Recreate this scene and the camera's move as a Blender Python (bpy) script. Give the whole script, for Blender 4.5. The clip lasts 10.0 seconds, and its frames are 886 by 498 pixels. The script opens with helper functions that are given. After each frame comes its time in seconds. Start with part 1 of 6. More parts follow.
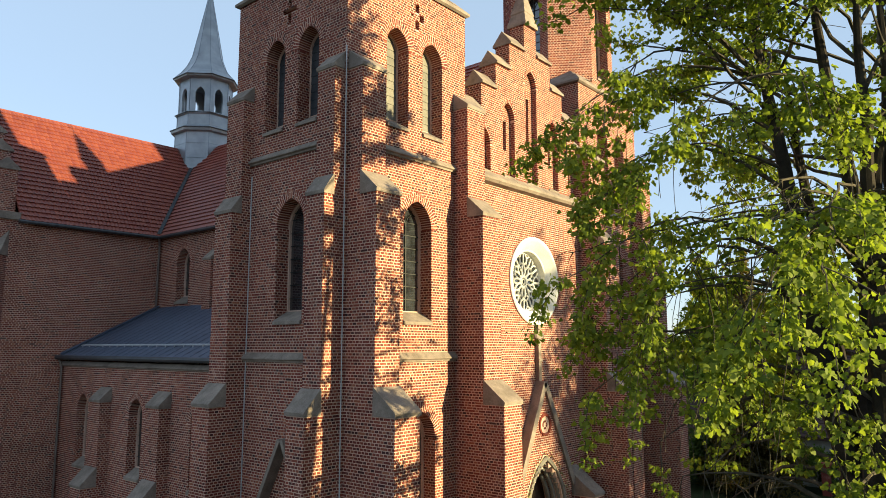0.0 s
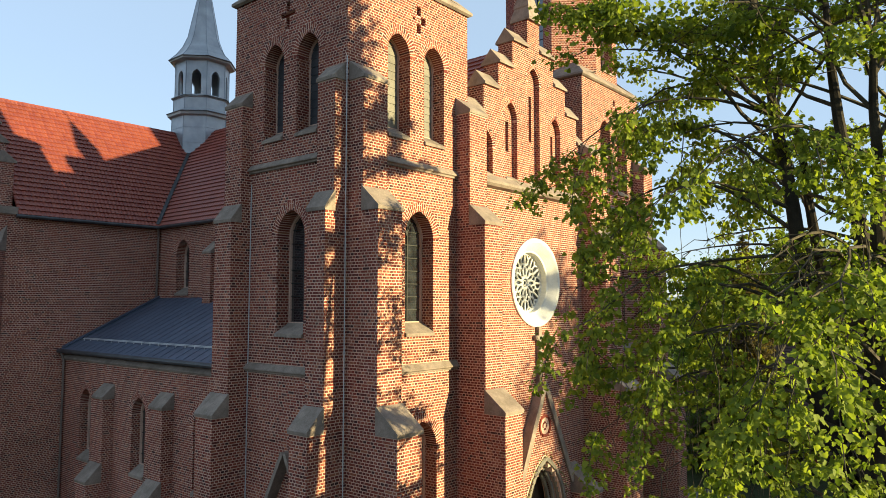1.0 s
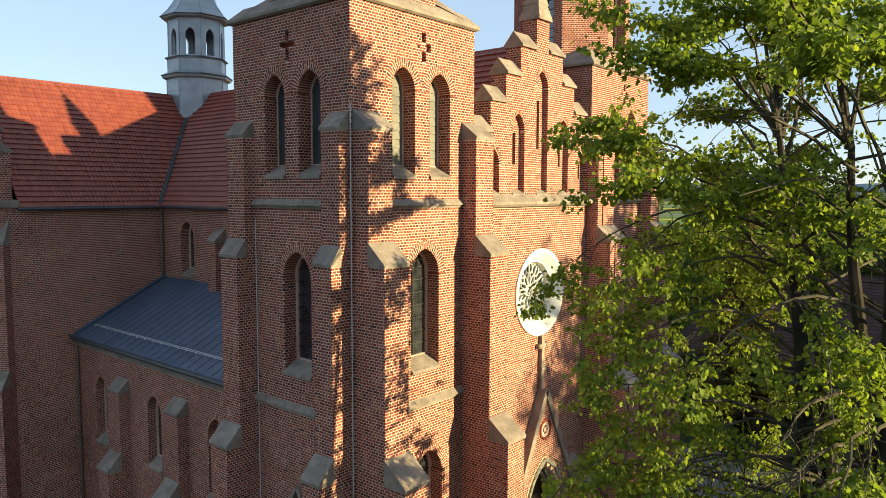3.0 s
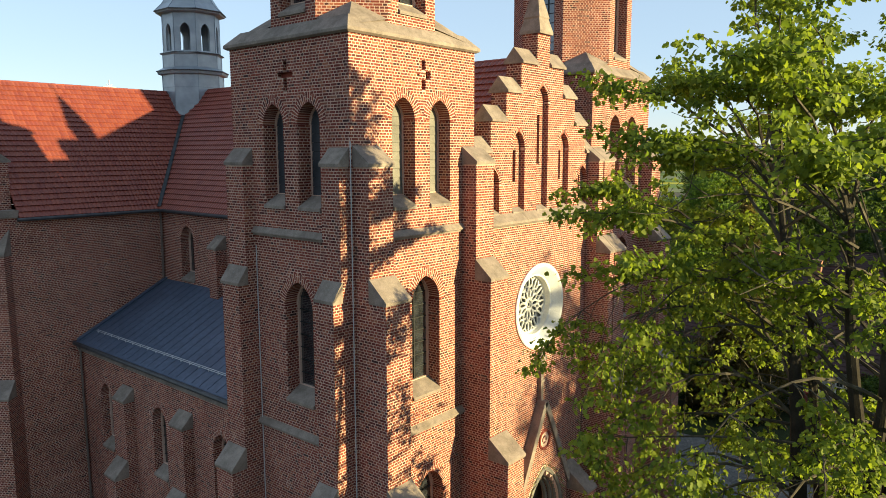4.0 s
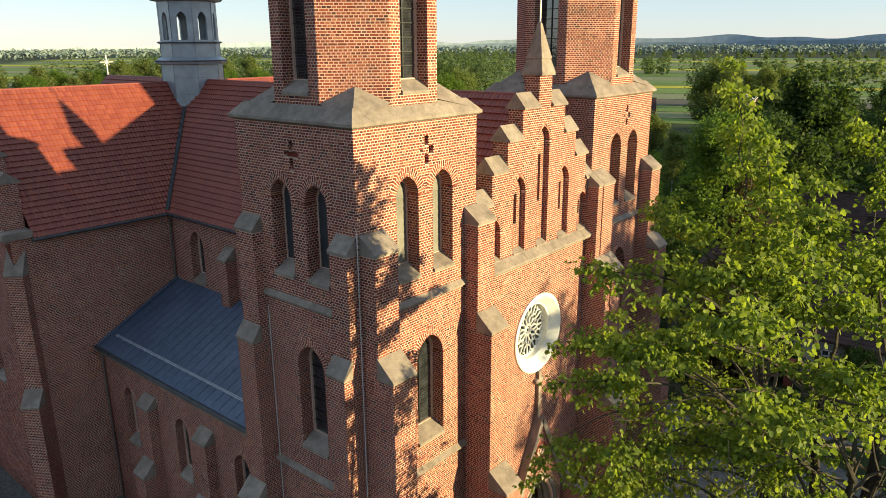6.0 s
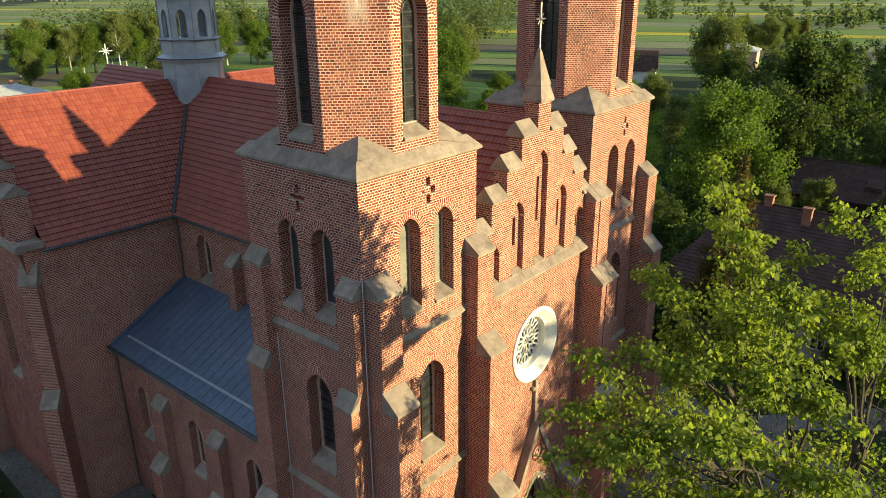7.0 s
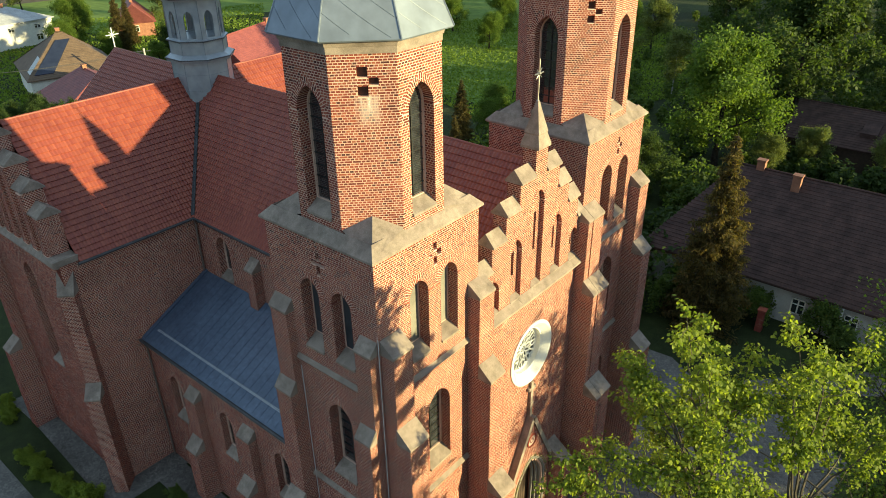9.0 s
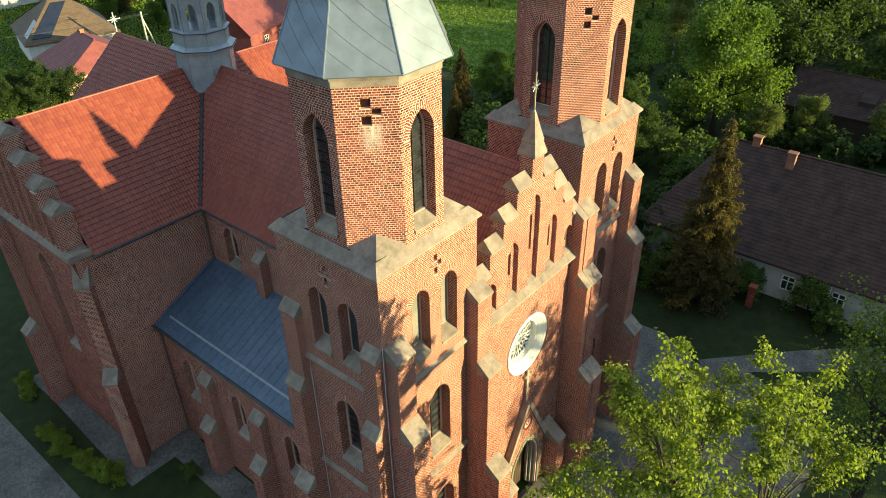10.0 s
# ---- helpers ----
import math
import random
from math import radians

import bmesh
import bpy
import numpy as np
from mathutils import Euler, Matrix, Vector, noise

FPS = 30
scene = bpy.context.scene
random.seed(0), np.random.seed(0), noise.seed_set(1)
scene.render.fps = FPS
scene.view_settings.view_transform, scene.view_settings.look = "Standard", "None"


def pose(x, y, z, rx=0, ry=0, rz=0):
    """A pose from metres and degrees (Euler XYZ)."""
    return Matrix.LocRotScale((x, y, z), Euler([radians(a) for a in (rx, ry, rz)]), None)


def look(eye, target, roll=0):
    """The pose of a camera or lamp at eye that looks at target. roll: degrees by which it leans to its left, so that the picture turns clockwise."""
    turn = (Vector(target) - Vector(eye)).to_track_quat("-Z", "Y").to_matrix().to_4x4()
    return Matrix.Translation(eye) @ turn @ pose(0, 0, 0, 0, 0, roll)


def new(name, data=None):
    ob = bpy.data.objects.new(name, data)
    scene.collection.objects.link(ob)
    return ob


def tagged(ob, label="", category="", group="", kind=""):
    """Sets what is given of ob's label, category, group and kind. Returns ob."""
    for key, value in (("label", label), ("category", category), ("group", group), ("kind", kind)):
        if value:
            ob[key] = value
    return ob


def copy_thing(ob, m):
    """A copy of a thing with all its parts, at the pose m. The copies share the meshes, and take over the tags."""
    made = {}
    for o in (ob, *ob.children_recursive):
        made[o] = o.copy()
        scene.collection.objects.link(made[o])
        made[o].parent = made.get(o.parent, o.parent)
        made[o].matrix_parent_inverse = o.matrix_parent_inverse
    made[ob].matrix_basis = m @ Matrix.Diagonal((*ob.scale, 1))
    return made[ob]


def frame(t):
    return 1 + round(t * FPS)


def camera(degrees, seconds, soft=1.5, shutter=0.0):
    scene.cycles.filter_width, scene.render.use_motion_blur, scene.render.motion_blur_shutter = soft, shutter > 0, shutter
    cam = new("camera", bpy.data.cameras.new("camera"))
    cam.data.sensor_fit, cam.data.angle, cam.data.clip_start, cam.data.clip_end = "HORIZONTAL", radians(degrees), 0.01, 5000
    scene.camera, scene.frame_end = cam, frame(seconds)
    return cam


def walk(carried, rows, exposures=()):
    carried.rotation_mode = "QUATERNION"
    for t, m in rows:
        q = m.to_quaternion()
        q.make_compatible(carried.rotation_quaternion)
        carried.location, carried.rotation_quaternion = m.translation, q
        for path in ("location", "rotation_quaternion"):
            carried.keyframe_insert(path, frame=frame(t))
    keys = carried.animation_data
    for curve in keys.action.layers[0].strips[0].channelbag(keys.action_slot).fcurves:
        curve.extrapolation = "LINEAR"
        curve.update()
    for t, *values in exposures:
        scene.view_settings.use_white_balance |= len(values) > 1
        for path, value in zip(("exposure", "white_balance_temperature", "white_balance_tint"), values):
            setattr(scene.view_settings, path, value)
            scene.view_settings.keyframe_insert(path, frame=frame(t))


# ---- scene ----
cam = camera(64.1, 10.0, 0.9)
PATH = [
    (0, (0.018, 0.05, 10.259), (1.535, 1.325, 10.529), -0.1),
    (0.5, (-0.027, 0.076, 10.953), (1.496, 1.353, 11.175), -0.0),
    (1, (-0.065, 0.101, 11.762), (1.464, 1.381, 11.917), 0.0),
    (1.5, (-0.071, 0.139, 12.582), (1.461, 1.422, 12.672), 0.1),
    (2, (-0.047, 0.181, 13.437), (1.486, 1.465, 13.461), 0.2),
    (3.3, (-0.144, 0.241, 16.671), (1.382, 1.52, 16.477), 0.0),
    (3.5, (-0.115, 0.296, 16.921), (1.412, 1.572, 16.717), -0.1),
    (4, (-0.074, 0.339, 18.03), (1.445, 1.61, 17.758), -0.1),
    (4.5, (-0.003, 0.4, 19.173), (1.507, 1.665, 18.831), -0.2),
    (5, (-0.009, 0.427, 20.423), (1.492, 1.682, 20.009), -0.2),
    (5.5, (-0.012, 0.413, 21.69), (1.475, 1.661, 21.208), -0.3),
    (7, (0.014, 0.487, 25.838), (1.447, 1.693, 25.137), -0.5),
    (7.5, (0.003, 0.497, 27.235), (1.418, 1.687, 26.47), -0.6),
    (8, (-0.045, 0.508, 28.603), (1.347, 1.68, 27.772), -0.7),
    (8.5, (-0.093, 0.512, 29.997), (1.273, 1.666, 29.101), -0.8),
    (9, (-0.143, 0.492, 31.358), (1.197, 1.626, 30.399), -0.9),
    (9.5, (-0.116, 0.462, 32.623), (1.194, 1.575, 31.602), -1.1),
    (10, (-0.137, 0.443, 33.791), (1.145, 1.532, 32.71), -1.1),
]
walk(cam, [(t, look(eye, target, roll)) for t, eye, target, roll in PATH], [(0, 1.05, 6500, 21), (3.5, 1.01, 6500, 20), (6, 0.91, 6500, 21), (8.5, 1.06, 6500, 16), (10, 1.2, 6500, 12)])

import mathutils

# ---- world, sun, exposure ----
SUN_AZ = math.atan2(0.32, 1.0)          # from the facade's normal (-y) towards +x
SUN_EL = radians(7.6)
to_sun = Vector((math.sin(SUN_AZ) * math.cos(SUN_EL), -math.cos(SUN_AZ) * math.cos(SUN_EL), math.sin(SUN_EL)))
world = bpy.data.worlds.new("sky")
scene.world = world
world.use_nodes = True
wn = world.node_tree
sky = wn.nodes.new("ShaderNodeTexSky")
sky.sky_type, sky.sun_disc = "NISHITA", False
sky.sun_elevation = SUN_EL
sky.sun_rotation = math.atan2(to_sun.x, to_sun.y)
sky.air_density, sky.dust_density, sky.ozone_density, sky.altitude = 0.85, 0.05, 1.4, 200
pale = wn.nodes.new("ShaderNodeHueSaturation")
pale.inputs["Saturation"].default_value = 1.05
wn.links.new(sky.outputs[0], pale.inputs["Color"])
haze = wn.nodes.new("ShaderNodeMix")
haze.data_type = "RGBA"
haze.inputs[0].default_value, haze.inputs[7].default_value = 0.66, (1.98, 2.80, 3.28, 1)
wn.links.new(pale.outputs[0], haze.inputs[6])
wn.links.new(haze.outputs[2], wn.nodes["Background"].inputs[0])
wn.nodes["Background"].inputs[1].default_value = 0.14
sun = new("sun", bpy.data.lights.new("sun", "SUN"))
sun.data.energy, sun.data.angle, sun.data.color = 6.2, radians(0.6), (1.0, 0.90, 0.445)
sun.matrix_world = look(tuple(to_sun * 100), (0, 0, 0))

GZ = 1.8                                # level of the ground
AX = 21.3                               # axis of nave and gable


# ---- materials ----
def material(name, rough=0.8, metal=0.0):
    m = bpy.data.materials.new(name)
    m.use_nodes = True
    p = m.node_tree.nodes["Principled BSDF"]
    p.inputs["Roughness"].default_value, p.inputs["Metallic"].default_value = rough, metal
    if rough > 0.84:
        p.inputs["Specular IOR Level"].default_value = 0.18
    return m, m.node_tree, p


def node(t, kind, **settings):
    n = t.nodes.new("ShaderNode" + kind)
    for k, v in settings.items():
        n.inputs[k].default_value = v
    return n


def ramp(t, source, *stops):
    r = t.nodes.new("ShaderNodeValToRGB")
    e = r.color_ramp.elements
    while len(e) < len(stops):
        e.new(0.5)
    for el, (at, c) in zip(e, stops):
        el.position, el.color = at, (*c, 1)
    t.links.new(source, r.inputs[0])
    return r.outputs[0]


def mix(t, fac, a, b, how="MIX"):
    m = t.nodes.new("ShaderNodeMix")
    m.data_type, m.blend_type = "RGBA", how
    for sock, v in ((m.inputs[0], fac), (m.inputs[6], a), (m.inputs[7], b)):
        if isinstance(v, (int, float)):
            sock.default_value = v
        elif isinstance(v, tuple):
            sock.default_value = (*v, 1)
        else:
            t.links.new(v, sock)
    return m.outputs[2]


def noise_tex(t, scale, detail=4.0, rough=0.55, coord="Object"):
    tc = t.nodes.new("ShaderNodeTexCoord")
    n = node(t, "TexNoise", Scale=scale, Detail=detail, Roughness=rough)
    t.links.new(tc.outputs[coord], n.inputs["Vector"])
    return n.outputs[0]


def bump(t, p, height, strength, distance):
    b = node(t, "Bump", Strength=strength, Distance=distance)
    t.links.new(height, b.inputs["Height"])
    t.links.new(b.outputs[0], p.inputs["Normal"])


def plain(name, dark, light, rough=0.8, scale=3.0, metal=0.0, fine=40.0, relief=0.004, strength=0.4):
    """Two-scale mottled surface between two colours."""
    m, t, p = material(name, rough, metal)
    a, b = noise_tex(t, scale), noise_tex(t, fine, 3.0)
    base = ramp(t, a, (0.3, dark), (0.72, light))
    grain = ramp(t, b, (0.3, (0.78, 0.78, 0.78)), (0.7, (1.12, 1.12, 1.12)))
    t.links.new(mix(t, 1.0, base, grain, "MULTIPLY"), p.inputs["Base Color"])
    bump(t, p, b, strength, relief)
    return m


def lime_mask(t, c, u):
    """Soft white wash that ran down below the point c of a wall whose level line is u."""
    pos = t.nodes.new("ShaderNodeNewGeometry").outputs["Position"]
    rel = t.nodes.new("ShaderNodeVectorMath")
    rel.operation = "SUBTRACT"
    rel.inputs[1].default_value = c
    t.links.new(pos, rel.inputs[0])
    along = t.nodes.new("ShaderNodeVectorMath")
    along.operation = "DOT_PRODUCT"
    along.inputs[1].default_value = u
    t.links.new(rel.outputs[0], along.inputs[0])
    size = t.nodes.new("ShaderNodeMath")
    size.operation = "ABSOLUTE"
    t.links.new(along.outputs["Value"], size.inputs[0])
    sep = t.nodes.new("ShaderNodeSeparateXYZ")
    t.links.new(rel.outputs[0], sep.inputs[0])
    squash = t.nodes.new("ShaderNodeVectorMath")
    squash.operation = "MULTIPLY"
    squash.inputs[1].default_value = (9.0, 9.0, 0.9)
    t.links.new(pos, squash.inputs[0])
    streak = node(t, "TexNoise", Scale=1.0, Detail=4.0, Roughness=0.6)
    t.links.new(squash.outputs[0], streak.inputs["Vector"])
    side = ramp(t, size.outputs[0], (0.10, (1, 1, 1)), (0.42, (0, 0, 0)))
    low = ramp(t, sep.outputs["Z"], (0.0, (1, 1, 1)), (0.06, (0, 0, 0)))
    up = node(t, "Math")
    up.operation = "ADD"
    up.inputs[1].default_value = 1.0
    t.links.new(sep.outputs["Z"], up.inputs[0])
    high = ramp(t, up.outputs[0], (0.0, (0, 0, 0)), (0.75, (1, 1, 1)))
    lines = ramp(t, streak.outputs[0], (0.40, (0.1, 0.1, 0.1)), (0.62, (0.85, 0.85, 0.85)))
    return mix(t, 1.0, mix(t, 1.0, mix(t, 1.0, side, low, "MULTIPLY"), high, "MULTIPLY"), lines, "MULTIPLY")


def brick_material(name, per_object=False, lime=None):
    m, t, p = material(name, 0.88)
    if per_object:
        source = t.nodes.new("ShaderNodeObjectInfo").outputs["Random"]
    else:
        source = t.nodes.new("ShaderNodeNewGeometry").outputs["Random Per Island"]
    base = ramp(t, source, (0.0, (0.06, 0.026, 0.026)), (0.1, (0.125, 0.034, 0.029)), (0.3, (0.185, 0.042, 0.032)), (0.65, (0.234, 0.054, 0.036)),
                (0.88, (0.285, 0.082, 0.049)), (1.0, (0.34, 0.13, 0.075)))
    stain = ramp(t, noise_tex(t, 0.55, 5.0), (0.32, (0.7, 0.66, 0.65)), (0.68, (1.12, 1.1, 1.07)))
    bloom = ramp(t, noise_tex(t, 2.4, 7.0, 0.7), (0.56, (0.0, 0.0, 0.0)), (0.74, (0.36, 0.36, 0.36)))
    grain = ramp(t, noise_tex(t, 60.0, 3.0), (0.3, (0.75, 0.75, 0.75)), (0.7, (1.15, 1.15, 1.15)))
    c = mix(t, 1.0, mix(t, 1.0, base, stain, "MULTIPLY"), grain, "MULTIPLY")
    c = mix(t, bloom, c, (0.45, 0.31, 0.25))
    if lime:
        c = mix(t, lime_mask(t, *lime), c, (0.66, 0.60, 0.54))
    t.links.new(c, p.inputs["Base Color"])
    bump(t, p, noise_tex(t, 70.0, 3.0), 0.5, 0.004)
    return m


BRICK = brick_material("red_brick")
BRICK_ONE = brick_material("red_brick_single", True)
MORTAR = plain("lime_mortar", (0.53, 0.345, 0.268), (0.69, 0.46, 0.36), 0.95, 1.2)


def stone_material():
    m, t, p = material("weathered_sandstone", 0.92)
    base = ramp(t, noise_tex(t, 1.3, 5.0), (0.3, (0.215, 0.168, 0.141)), (0.7, (0.335, 0.268, 0.22)))
    dirt = ramp(t, noise_tex(t, 3.4, 7.0, 0.7), (0.30, (0.62, 0.63, 0.61)), (0.60, (1.0, 1.0, 1.0)))
    lichen = ramp(t, noise_tex(t, 7.0, 5.0, 0.6), (0.64, (0.0, 0.0, 0.0)), (0.72, (0.35, 0.35, 0.35)))
    c = mix(t, 1.0, base, dirt, "MULTIPLY")
    c = mix(t, lichen, c, (0.36, 0.35, 0.30))
    grain = ramp(t, noise_tex(t, 45.0, 3.0), (0.3, (0.8, 0.8, 0.8)), (0.7, (1.1, 1.1, 1.1)))
    t.links.new(mix(t, 1.0, c, grain, "MULTIPLY"), p.inputs["Base Color"])
    bump(t, p, noise_tex(t, 24.0, 5.0), 0.5, 0.008)
    return m


STONE = stone_material()
WHITE = plain("white_plaster", (0.62, 0.60, 0.54), (0.80, 0.78, 0.72), 0.85, 1.4, relief=0.002)
ZINC = plain("grey_zinc_sheet", (0.165, 0.195, 0.235), (0.205, 0.235, 0.275), 0.42, 0.4, metal=0.35, fine=1.5, strength=0.03)
# zinc for the turret: reflected sky is put into its paler base colour
ZINC_SHEEN = plain("sky_sheen_zinc_sheet", (0.27, 0.30, 0.335), (0.36, 0.385, 0.41), 0.36, 0.5, metal=0.3, fine=1.5, strength=0.05)
LEAD = plain("dark_blue_seam_roof", (0.072, 0.10, 0.15), (0.105, 0.14, 0.20), 0.4, 0.6, metal=0.2, fine=5.0, strength=0.12)
GUTTER = plain("dark_metal_gutter", (0.045, 0.046, 0.05), (0.085, 0.085, 0.088), 0.5, 2.0, metal=0.4)
PIPE = plain("brown_metal_pipe", (0.13, 0.095, 0.08), (0.22, 0.165, 0.14), 0.5, 2.0, metal=0.3)
GALV = plain("galvanised_rail", (0.50, 0.51, 0.52), (0.62, 0.63, 0.64), 0.45, 2.0, metal=0.2)
IRON = plain("black_iron", (0.02, 0.02, 0.02), (0.04, 0.04, 0.04), 0.5, 3.0, metal=0.6)
BRASS = plain("weathered_metal", (0.25, 0.23, 0.20), (0.42, 0.40, 0.35), 0.4, 3.0, metal=0.7)
LOUVER = plain("grey_louver_wood", (0.13, 0.12, 0.10), (0.22, 0.20, 0.165), 0.8, 2.0)
# louver boards darkened in colour for the shade on the side face
LOUVER_SHADED = plain("shaded_louver_wood", (0.022, 0.026, 0.032), (0.05, 0.055, 0.062), 0.6, 2.0)
# brick tone darker than the walls, for the octagon's cross recesses
RECESS_BRICK = plain("dark_recess_brick", (0.05, 0.03, 0.026), (0.11, 0.055, 0.042), 0.9, 6.0)
# near-black base colour stands in for the shade inside openings
DARK = plain("unlit_inside_tone", (0.008, 0.008, 0.009), (0.016, 0.015, 0.015), 0.9, 2.0)
WOOD = plain("dark_oak_door", (0.03, 0.018, 0.011), (0.07, 0.04, 0.024), 0.6, 4.0)
GARLAND = plain("dried_garland", (0.10, 0.11, 0.03), (0.30, 0.27, 0.10), 0.8, 12.0)


def glass_material():
    m, t, p = material("leaded_glass", 0.06)
    c = ramp(t, noise_tex(t, 3.0), (0.35, (0.012, 0.014, 0.016)), (0.7, (0.04, 0.045, 0.05)))
    t.links.new(c, p.inputs["Base Color"])
    p.inputs["IOR"].default_value = 2.2
    bump(t, p, noise_tex(t, 9.0, 2.0), 0.25, 0.01)
    return m


GLASS = glass_material()


def tile_material(name, dark, light, per_object=False):
    m, t, p = material(name, 0.42)
    p.inputs["Specular IOR Level"].default_value = 0.36
    if per_object:
        source = t.nodes.new("ShaderNodeObjectInfo").outputs["Random"]
    else:
        source = t.nodes.new("ShaderNodeNewGeometry").outputs["Random Per Island"]
    base = ramp(t, source, (0.0, dark), (1.0, light))
    stain = ramp(t, noise_tex(t, 0.7, 4.0), (0.3, (0.88, 0.88, 0.88)), (0.7, (1.06, 1.06, 1.06)))
    t.links.new(mix(t, 1.0, base, stain, "MULTIPLY"), p.inputs["Base Color"])
    bump(t, p, noise_tex(t, 30.0, 3.0), 0.2, 0.004)
    return m


TILE = tile_material("red_clay_tile", (0.203, 0.045, 0.031), (0.258, 0.066, 0.039))
TILE_ONE = tile_material("red_clay_tile_single", (0.203, 0.045, 0.031), (0.258, 0.066, 0.039), True)


# ---- geometry helpers ----
class Geo:
    """Collects vertices, faces and material slots for one mesh."""

    def __init__(self):
        self.v, self.f, self.k = [], [], []

    def add(self, verts, faces, k=0):
        n = len(self.v)
        self.v.extend([tuple(p) for p in verts])
        self.f.extend([tuple(i + n for i in f) for f in faces])
        self.k.extend([k] * len(faces))

    def box(self, o, a, b, c, k=0, back=True):
        """A box from corner o along a, b, c; the face at o + c lies outwards; back: the face at o as well."""
        o, a, b, c = Vector(o), Vector(a), Vector(b), Vector(c)
        p = [o, o + a, o + a + b, o + b]
        p += [q + c for q in p]
        f = [(4, 5, 6, 7), (0, 1, 5, 4), (1, 2, 6, 5), (2, 3, 7, 6), (3, 0, 4, 7)]
        if back:
            f.append((3, 2, 1, 0))
        if a.cross(b).dot(c) < 0:
            f = [q[::-1] for q in f]
        self.add(p, f, k)

    def prism(self, pts, depth, k=0, caps=True):
        """Extrudes a planar outline (3D points, seen counter-clockwise from outside) by the vector depth, inwards."""
        n, d = len(pts), Vector(depth)
        v = [Vector(p) for p in pts]
        v += [p + d for p in v]
        f = [(i, (i + n), (i + 1) % n + n, (i + 1) % n) for i in range(n)]
        if caps:
            f += [tuple(range(n)), tuple(range(2 * n - 1, n - 1, -1))]
        self.add(v, f, k)

    def tube(self, pts, radius, sides=8, k=0, taper=None):
        pts = [Vector(p) for p in pts]
        rings = []
        for i, p in enumerate(pts):
            d = (pts[min(i + 1, len(pts) - 1)] - pts[max(i - 1, 0)]).normalized()
            x = d.orthogonal().normalized()
            y = d.cross(x)
            r = radius if taper is None else taper[i]
            rings.append([p + (x * math.cos(s) + y * math.sin(s)) * r for s in [2 * math.pi * j / sides for j in range(sides)]])
        f = []
        for i in range(len(pts) - 1):
            for j in range(sides):
                f.append((i * sides + j, i * sides + (j + 1) % sides, (i + 1) * sides + (j + 1) % sides, (i + 1) * sides + j))
        f += [tuple(range(sides - 1, -1, -1)), tuple(range((len(pts) - 1) * sides, len(pts) * sides))]
        self.add([q for r in rings for q in r], f, k)

    def mesh(self, name, *mats):
        me = bpy.data.meshes.new(name)
        me.from_pydata(self.v, [], self.f)
        for m in mats:
            me.materials.append(m)
        if len(mats) > 1:
            me.polygons.foreach_set("material_index", self.k)
        me.update()
        return me


def thing(name, label, category, group="", kind="", at=(0, 0, 0)):
    ob = new(name)
    ob.empty_display_size = 0.2
    ob.location = at
    return tagged(ob, label, category, group, kind)


def part(name, geo, mats, parent, label="", kind=""):
    mats = mats if isinstance(mats, (list, tuple)) else [mats]
    ob = new(name, geo.mesh(name, *mats))
    ob.parent = parent
    if parent is not None:
        ob.matrix_parent_inverse = Matrix.Translation(-Vector(parent.location)) if parent.parent is None else Matrix.Identity(4)
    return tagged(ob, label, kind=kind)


COURSE, JOINT = 0.077, 0.0215
HEAD, STRETCH, PERP = 0.103, 0.225, 0.025


def arch_half(h, z):
    """Half the width of an opening h at height z, or None outside it."""
    if z < h["z0"] or z > h["top"]:
        return None
    if h["kind"] == "rose":
        return math.sqrt(max(0.0, h["w"] ** 2 / 4 - (z - (h["z0"] + h["top"]) / 2) ** 2))
    a = h["w"] / 2
    if z <= h["zs"]:
        return a
    r = h["r"]
    q = r * r - (z - h["zs"]) ** 2
    return max(0.0, math.sqrt(max(q, 0.0)) - (r - a))


def opening(c, w, z0, top, r=None, ring=0.27, deep=0.45, kind="glass", sill=True):
    """A pointed opening: middle c, width w, bottom, apex; r: the arcs' radius."""
    r = r or 0.66 * w
    rise = math.sqrt(r * r - (r - w / 2) ** 2)
    return dict(c=c, w=w, z0=z0, top=top, zs=top - rise, r=r, ring=ring, deep=deep, kind=kind, sill=sill)


def slot(c, w, z0, z1, deep=0.3):
    return dict(c=c, w=w, z0=z0, top=z1, zs=z1 + 1, r=1.0, ring=0.0, deep=deep, kind="slot", sill=False)


def cut(spans, a, b):
    out = []
    for s, e in spans:
        if b <= s or a >= e:
            out.append((s, e))
        else:
            if a > s:
                out.append((s, a))
            if b < e:
                out.append((b, e))
    return out


def spans_at(z, columns, holes, ring):
    spans = [(a, b) for a, b, top in columns if z < top]
    merged = []
    for s in sorted(spans):
        if merged and s[0] <= merged[-1][1] + 1e-6:
            merged[-1] = (merged[-1][0], max(merged[-1][1], s[1]))
        else:
            merged.append(s)
    for h in holes:
        half = arch_half(h, z)
        if h["ring"] and z > h["zs"]:
            big = dict(h, w=h["w"] + 2 * h["ring"] * ring, r=h["r"] + h["ring"] * ring)
            big["top"] = h["zs"] + math.sqrt(big["r"] ** 2 - (big["r"] - big["w"] / 2) ** 2)
            half = arch_half(big, z)
        if half:
            merged = cut(merged, h["c"] - half, h["c"] + half)
    return merged


